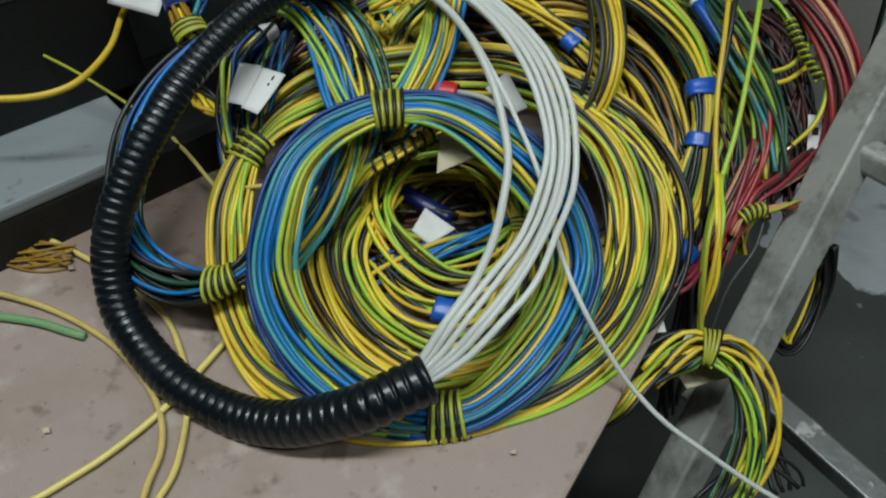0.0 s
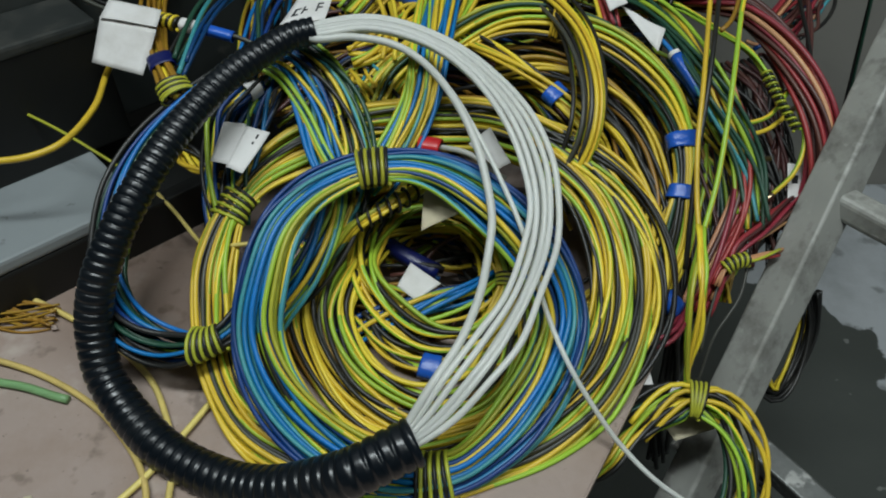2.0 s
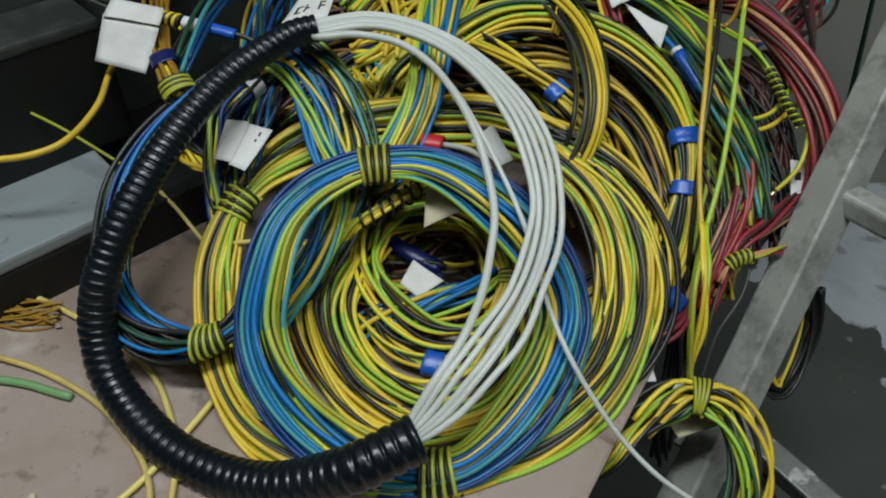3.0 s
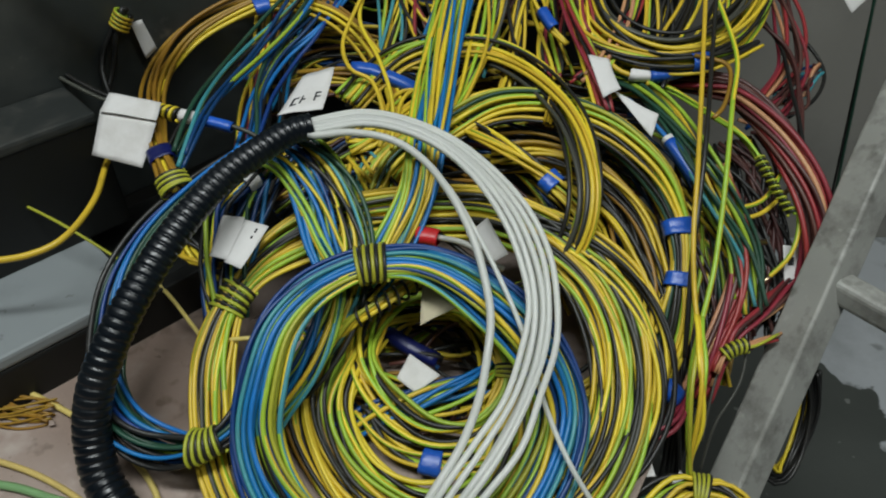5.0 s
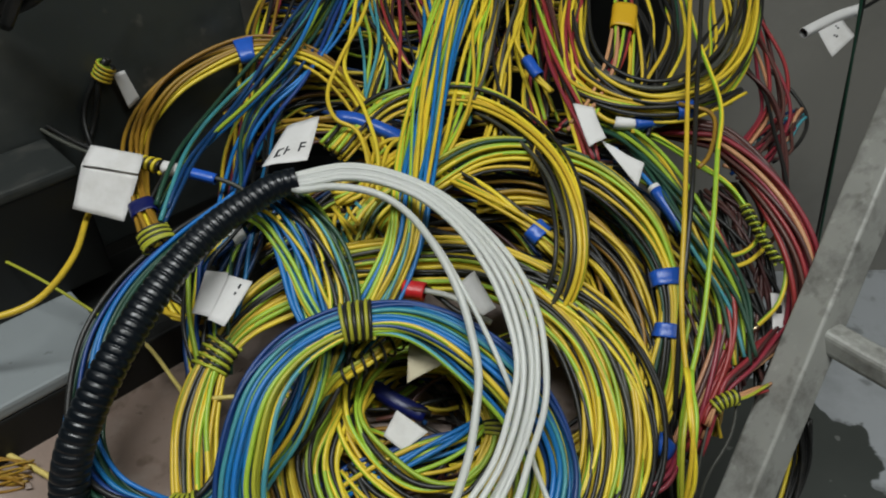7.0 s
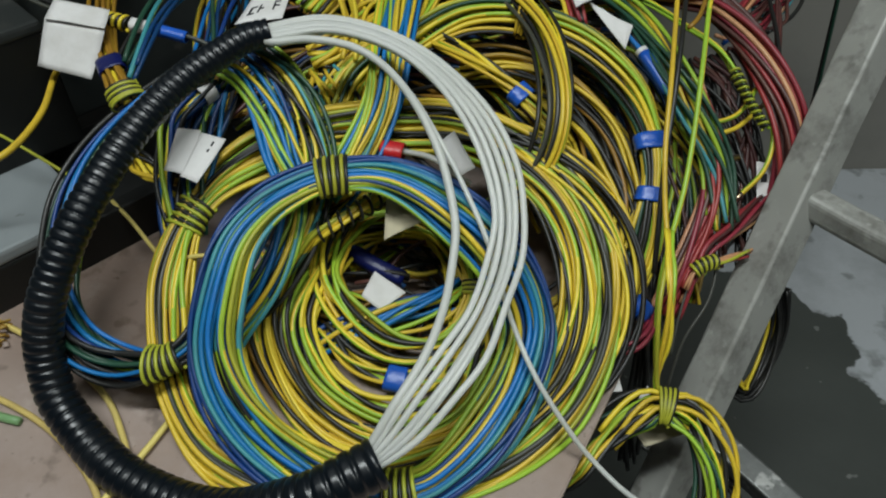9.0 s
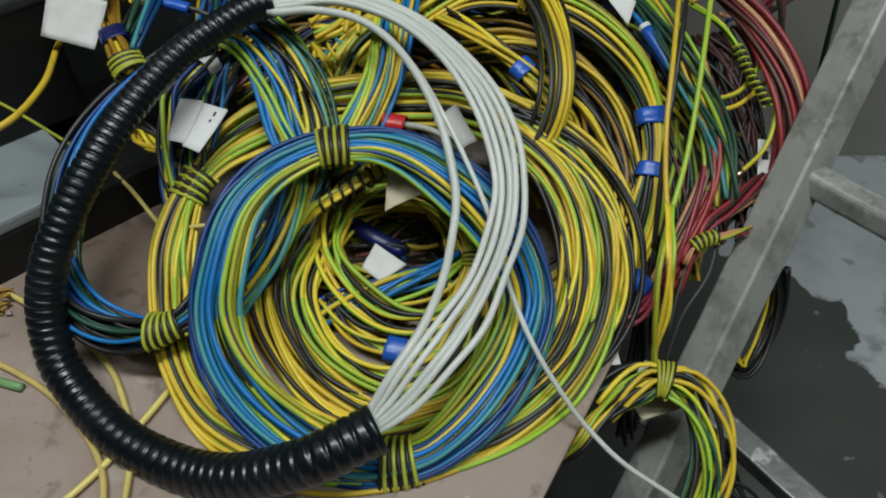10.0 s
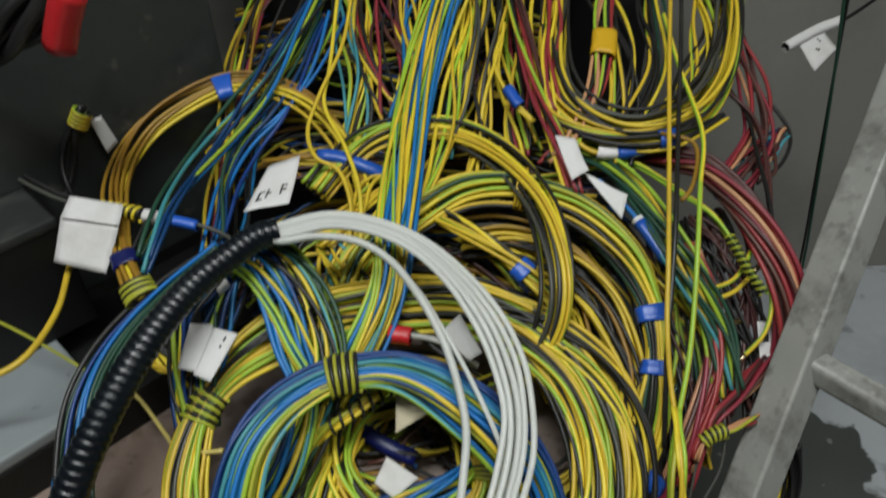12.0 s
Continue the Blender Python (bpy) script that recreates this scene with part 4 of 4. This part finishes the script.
# ---------------------------------------------------------------- conduit with nylon tubes
def conduit():
    c = glide(heap([(-47, 321, 34), (-65, 315, 34), (-87, 297, 35), (-107, 277, 36), (-124, 252, 37), (-140, 223, 37), (-153, 195, 35), (-165, 168, 30), (-175, 145, 22), (-183, 124, 12), (-188, 105, -2), (-188, 88, -14), (-181, 66, -24), (-160, 41, -28), (-135, 20, -26), (-108, 6, -22), (-78, -4, -15), (-49, -7, -2), (-20, -3, 11), (1, 2, 20), (22, 12, 22), (36, 19, 22)]), False, 0.0008)
    length = np.concatenate([[0], np.cumsum(np.linalg.norm(np.diff(c, axis=0), axis=1))])
    grow = np.interp(length / length[-1], (0.0, 0.3, 0.6, 0.8, 1.0), (0.0100, 0.0112, 0.0132, 0.0146, 0.0150))
    turn = np.cumsum(0.0008 / (0.56 * grow))
    rad = grow * (1.04 - 0.085 * np.clip(np.cos(2 * math.pi * turn), 0, 1) ** 2)
    th = empty("corrugated_conduit", tuple(float(x) for x in c[len(c) * 3 // 4]), "black corrugated plastic conduit in an open ring", "conduit")
    me = tube_mesh("hose", c, rad, [black_plastic], 28, caps=False)
    hang("hose", me, th)
    # solid dark plugs stand in for the shade inside the open ends
    for s, br in ((c[:14], 0.0085), (c[-14:], 0.0130)):
        hang("bore", tube_mesh("bore", s, br, [bore_dark], 20, caps=True), th, "dark plug for the shade inside the hollow end")
    t_end = c[-1] - c[-4]
    hang("lip", tube_mesh("lip", np.array([c[-1] - t_end * k for k in (1.6, 0.8, 0.0, -0.6)]), np.array((0.0150, 0.0162, 0.0160, 0.0146)), [black_plastic], 28, caps=False), th, "smooth cut rim")
    return c


conduit_line = conduit()
tubes = empty("nylon_tubes", tuple(float(x) for x in heap([(67, 105, -10)])[0]), "bunch of milky white nylon tubes bridging the conduit ends", "tubes")
TUBE_OUTER = np.array([(-57, 321, 34), (-46, 325, 36), (-11, 333, 35), (23, 328, 33), (58, 312, 30), (87, 283, 33), (111, 247, 37), (125, 213, 34), (129, 180, 31), (126, 147, 28), (114, 113, 32), (99, 79, 35), (79, 53, 34), (60, 33, 27), (41, 20, 22), (29, 15, 20)], float)
TUBE_INNER = np.array([(-57, 319, 34), (-45, 315, 36), (-11, 322, 35), (19, 318, 33), (48, 303, 32), (74, 276, 34), (94, 241, 37), (106, 209, 34), (111, 175, 31), (105, 143, 29), (93, 110, 32), (74, 83, 34), (56, 57, 35), (41, 37, 28), (32, 25, 24), (27, 16, 20)], float)
# side by side between the outer and the inner line; the last one lies under the others
for lane, drop, tr in ((-0.02, 0.0, 0.0023), (0.22, 1.0, 0.0022), (0.46, 0.0, 0.0024), (0.72, 1.0, 0.0021), (1.0, 0.5, 0.0022), (0.34, -7.0, 0.0023), (0.86, -5.0, 0.0021)):
    bulge = np.sin(np.linspace(0, math.pi, len(TUBE_OUTER)))
    wander = lane + np.cumsum(rng.uniform(-0.05, 0.05, len(TUBE_OUTER))) * bulge
    pts = TUBE_OUTER + (TUBE_INNER - TUBE_OUTER) * wander[:, None]
    pts[:, 2] += drop * np.sqrt(bulge)
    hang("tube", tube_mesh("tube", glide(heap(pts), False, 0.005), tr, [tube_plastic], 14), tubes)
for pts, tr in (([(-57, 319, 34), (-45, 311, 36), (-19, 315, 34), (12, 310, 32), (37, 292, 32), (58, 259, 37), (73, 226, 35), (81, 197, 31), (85, 168, 28), (82, 140, 26), (76, 111, 29), (64, 80, 33), (46, 51, 33), (30, 26, 24), (23, 16, 20)], 0.0029),
                ([(-57, 319, 34), (-45, 313, 36), (-10, 314, 34), (24, 305, 31), (54, 270, 34), (74, 234, 33), (90, 202, 27), (107, 159, 21), (122, 109, 7), (137, 72, 1), (158, 42, -15), (174, 25, -28), (195, 5, -34), (223, -12, -44), (259, -32, -58), (301, -52, -72)], 0.0018)):
    hang("tube", tube_mesh("tube", glide(heap(pts), False, 0.005), tr, [tube_plastic], 14), tubes)

# ---------------------------------------------------------------- flag label and cables at the cabinet
flagc = Bundle([(-395, 475, -25), (-347, 448, -23), (-311, 429, -19), (-276, 406, -19), (-240, 388, -21), (-199, 378, -21), (-173, 370, -19), (-140, 362, -20), (-114, 354, -24), (-95, 345, -36)], "ke", 2, "cable end with a folded white flag, spiral binding and blue sleeve", r=0.0018, twist=0.2, loose=0.0008)
flagc.tie(0.615, 0.735, 6, "y", wr=0.0016)
flagc.wrap(0.74, 0.79, paper_mat, "sleeve", "white sleeve with print", grow=0.0016)
flagc.wrap(0.795, 0.88, tape_blue, grow=0.0006)
paper("flag", [(-232, 383, -4), (-186, 372, -4), (-184, 349, 0), (-233, 359, 0)], paper_mat, flagc.thing, "folded white paper flag", curl=0.002)
paper("flag", [(-234, 362, -1), (-185, 351, -1), (-197, 318, -20), (-242, 331, -20)], paper_mat, flagc.thing, "folded white paper flag", curl=0.002)
Bundle([(-234, 362, -40), (-239, 334, -38), (-231, 287, -18), (-236, 245, 0), (-254, 227, 6), (-283, 219, 10), (-323, 214, 20)], "y", 1, "single yellow wire curving away from the flag", name="loose_wire", category="wire", r=0.0027)
Bundle([(-347, 315, -35), (-306, 296, -38), (-263, 274, -38), (-214, 245, -41), (-185, 226, -39)], "l", 1, "thin green wire across the ledge", name="loose_wire", category="wire", r=0.0013)
stub = Bundle([(-200, 246, -91), (-180, 226, -89), (-155, 198, -77), (-135, 178, -57), (-113, 174, -38), (-94, 173, -31)], "c", 1, "short cut end of a pale yellow wire", name="loose_wire", category="wire", r=0.0018)
blk = Bundle([(-229, 467, 8), (-243, 451, -11), (-255, 427, -27), (-255, 406, -37), (-251, 392, -54)], "k", 2, "black cables bound by a yellow tie", r=0.0026)
blk.tie(0.05, 0.2, 4, "G", wr=0.0017)
paper_thing([(-229, 461, -4), (-220, 466, -5), (-215, 458, -33), (-225, 449, -38)], "grey paper strip on the cabinet", curl=0.001)
redc = Bundle([(-139, 427, 199), (-155, 419, 180), (-165, 411, 164), (-174, 404, 147)], "k", 1, "red plastic cap on a dark cable", r=0.004)
redc.wrap(0.35, 0.98, tape_red, "cap", "red plastic cap", grow=0.0035)
Bundle([(-266, 429, 105), (-234, 437, 121), (-213, 443, 134), (-188, 449, 147), (-161, 458, 167)], "kkk", 5, "thick black cables at the cabinet", A=0.014, r=0.005)
lblpair = Bundle([(-98, 309, -14), (-110, 296, -12), (-127, 277, -12), (-132, 254, -20), (-135, 225, -34), (-131, 195, -44), (-127, 177, -60)], "nbGk", 6, "navy and green wires with white sleeves and paper flags", A=0.007)
lblpair.wrap(0.03, 0.10, paper_mat, "sleeve", "white sleeve")
paper("flag", [(-121, 266, -8), (-103, 264, -8), (-105, 224, -6), (-126, 230, -8)], paper_mat, lblpair.thing, "grey-white paper flag", curl=0.002)
paper("flag", [(-102, 261, -6), (-83, 255, -6), (-99, 217, -4), (-113, 224, -6)], paper_mat, lblpair.thing, "white paper flag with print", curl=0.002, bars=((0.60, 0.12, 0.68, 0.22), (0.58, 0.3, 0.66, 0.36)))
Bundle([(-77, 321, -16), (-94, 291, -20), (-105, 257, -26), (-112, 226, -34), (-116, 197, -46)], "nnbkdT", 7, "blue wires hanging behind the conduit", A=0.013)
Bundle([(-165, 263, -40), (-143, 242, -40), (-120, 231, -44)], "yyk", 5, "short yellow wires behind the conduit", A=0.008)
paper_thing([(194, 82, -76), (208, 98, -74), (211, 77, -72), (199, 76, -72)], "scrap of white paper under the coil", curl=0.002)
paper_thing([(223, 73, -84), (232, 84, -82), (238, 77, -84), (232, 73, -86)], "small white paper scrap beside the board", curl=0.002)
paper_thing([(219, 55, -92), (249, 65, -92), (261, 50, -96), (228, 40, -94)], "tan paper scrap below the tied wires", mat=paper_tan, curl=0.003)
paper_thing([(342, 269, -70), (362, 268, -74), (350, 223, -80), (337, 218, -80)], "white printed paper label behind the frame", curl=0.002, bars=((0.2, 0.2, 0.5, 0.35), (0.25, 0.6, 0.5, 0.75)))

# dark wires added to fill out the heap where its gaps lie in shade
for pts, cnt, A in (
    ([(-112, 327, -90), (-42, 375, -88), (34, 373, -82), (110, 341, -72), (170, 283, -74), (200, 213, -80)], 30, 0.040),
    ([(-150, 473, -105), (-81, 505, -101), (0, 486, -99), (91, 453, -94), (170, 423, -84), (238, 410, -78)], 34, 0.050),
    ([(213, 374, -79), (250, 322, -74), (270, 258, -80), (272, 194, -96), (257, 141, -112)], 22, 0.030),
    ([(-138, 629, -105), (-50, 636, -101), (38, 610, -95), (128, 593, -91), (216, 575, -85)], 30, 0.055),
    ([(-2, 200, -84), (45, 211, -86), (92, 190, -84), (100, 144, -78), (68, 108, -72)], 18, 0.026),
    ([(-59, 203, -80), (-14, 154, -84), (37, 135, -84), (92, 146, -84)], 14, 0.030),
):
    Bundle(pts, "kkmkoGyn", cnt, "added tangle of dark wires filling shaded gaps in the heap", A=A, loose=0.010, group="deep wires", step=0.012)

# ---------------------------------------------------------------- loose wires on the board
for pts, code, r in (
    ([(-370, 185, -96), (-332, 166, -90), (-287, 147, -86), (-242, 126, -79), (-194, 98, -67), (-163, 73, -56), (-143, 45, -43), (-129, 18, -31), (-124, -4, -21), (-121, -37, -7), (-127, -61, 4), (-128, -80, 12)], "c", 0.0024),
    ([(-323, 93, -60), (-297, 91, -62), (-248, 77, -58), (-199, 53, -47), (-163, 24, -34), (-142, -2, -22), (-134, -26, -12), (-135, -47, -2), (-133, -73, 10)], "c", 0.0024),
    ([(-114, 56, -48), (-124, 35, -38), (-142, 2, -24), (-165, -27, -11), (-186, -46, -3), (-204, -60, 3), (-229, -73, 9)], "c", 0.0024),
    ([(-314, 72, -56), (-288, 71, -55), (-257, 67, -53), (-228, 59, -50), (-206, 54, -47)], "p", 0.0032),
):
    Bundle(pts, code, 1, "loose pale yellow wire lying on the board" if code == "c" else "loose pale green wire lying on the board", name="loose_wire", category="wire", group="loose wires on the board", r=r)
Bundle([(-359, 137, -78), (-326, 134, -78), (-288, 128, -78), (-257, 126, -78)], "oo", 12, "bunch of amber wire ends on the board", A=0.012, fray=0.006, r=0.0011)

# chips lying on the board
for pts in ([(-78, 23, -35), (-73, 23, -35), (-71, 19, -33), (-76, 17, -33)], [(-218, -13, -20), (-213, -12, -20), (-211, -16, -19), (-215, -17, -18)], [(-260, 121, -79), (-256, 122, -80), (-252, 117, -77), (-257, 116, -77)], [(89, -19, -15), (93, -17, -16), (93, -20, -15), (90, -20, -15)]):
    paper_thing(pts, "small chip of debris on the board", mat=paper_tan if rng.rand() < 0.5 else board_mat, curl=0.0006, thick=0.0008, res=3)
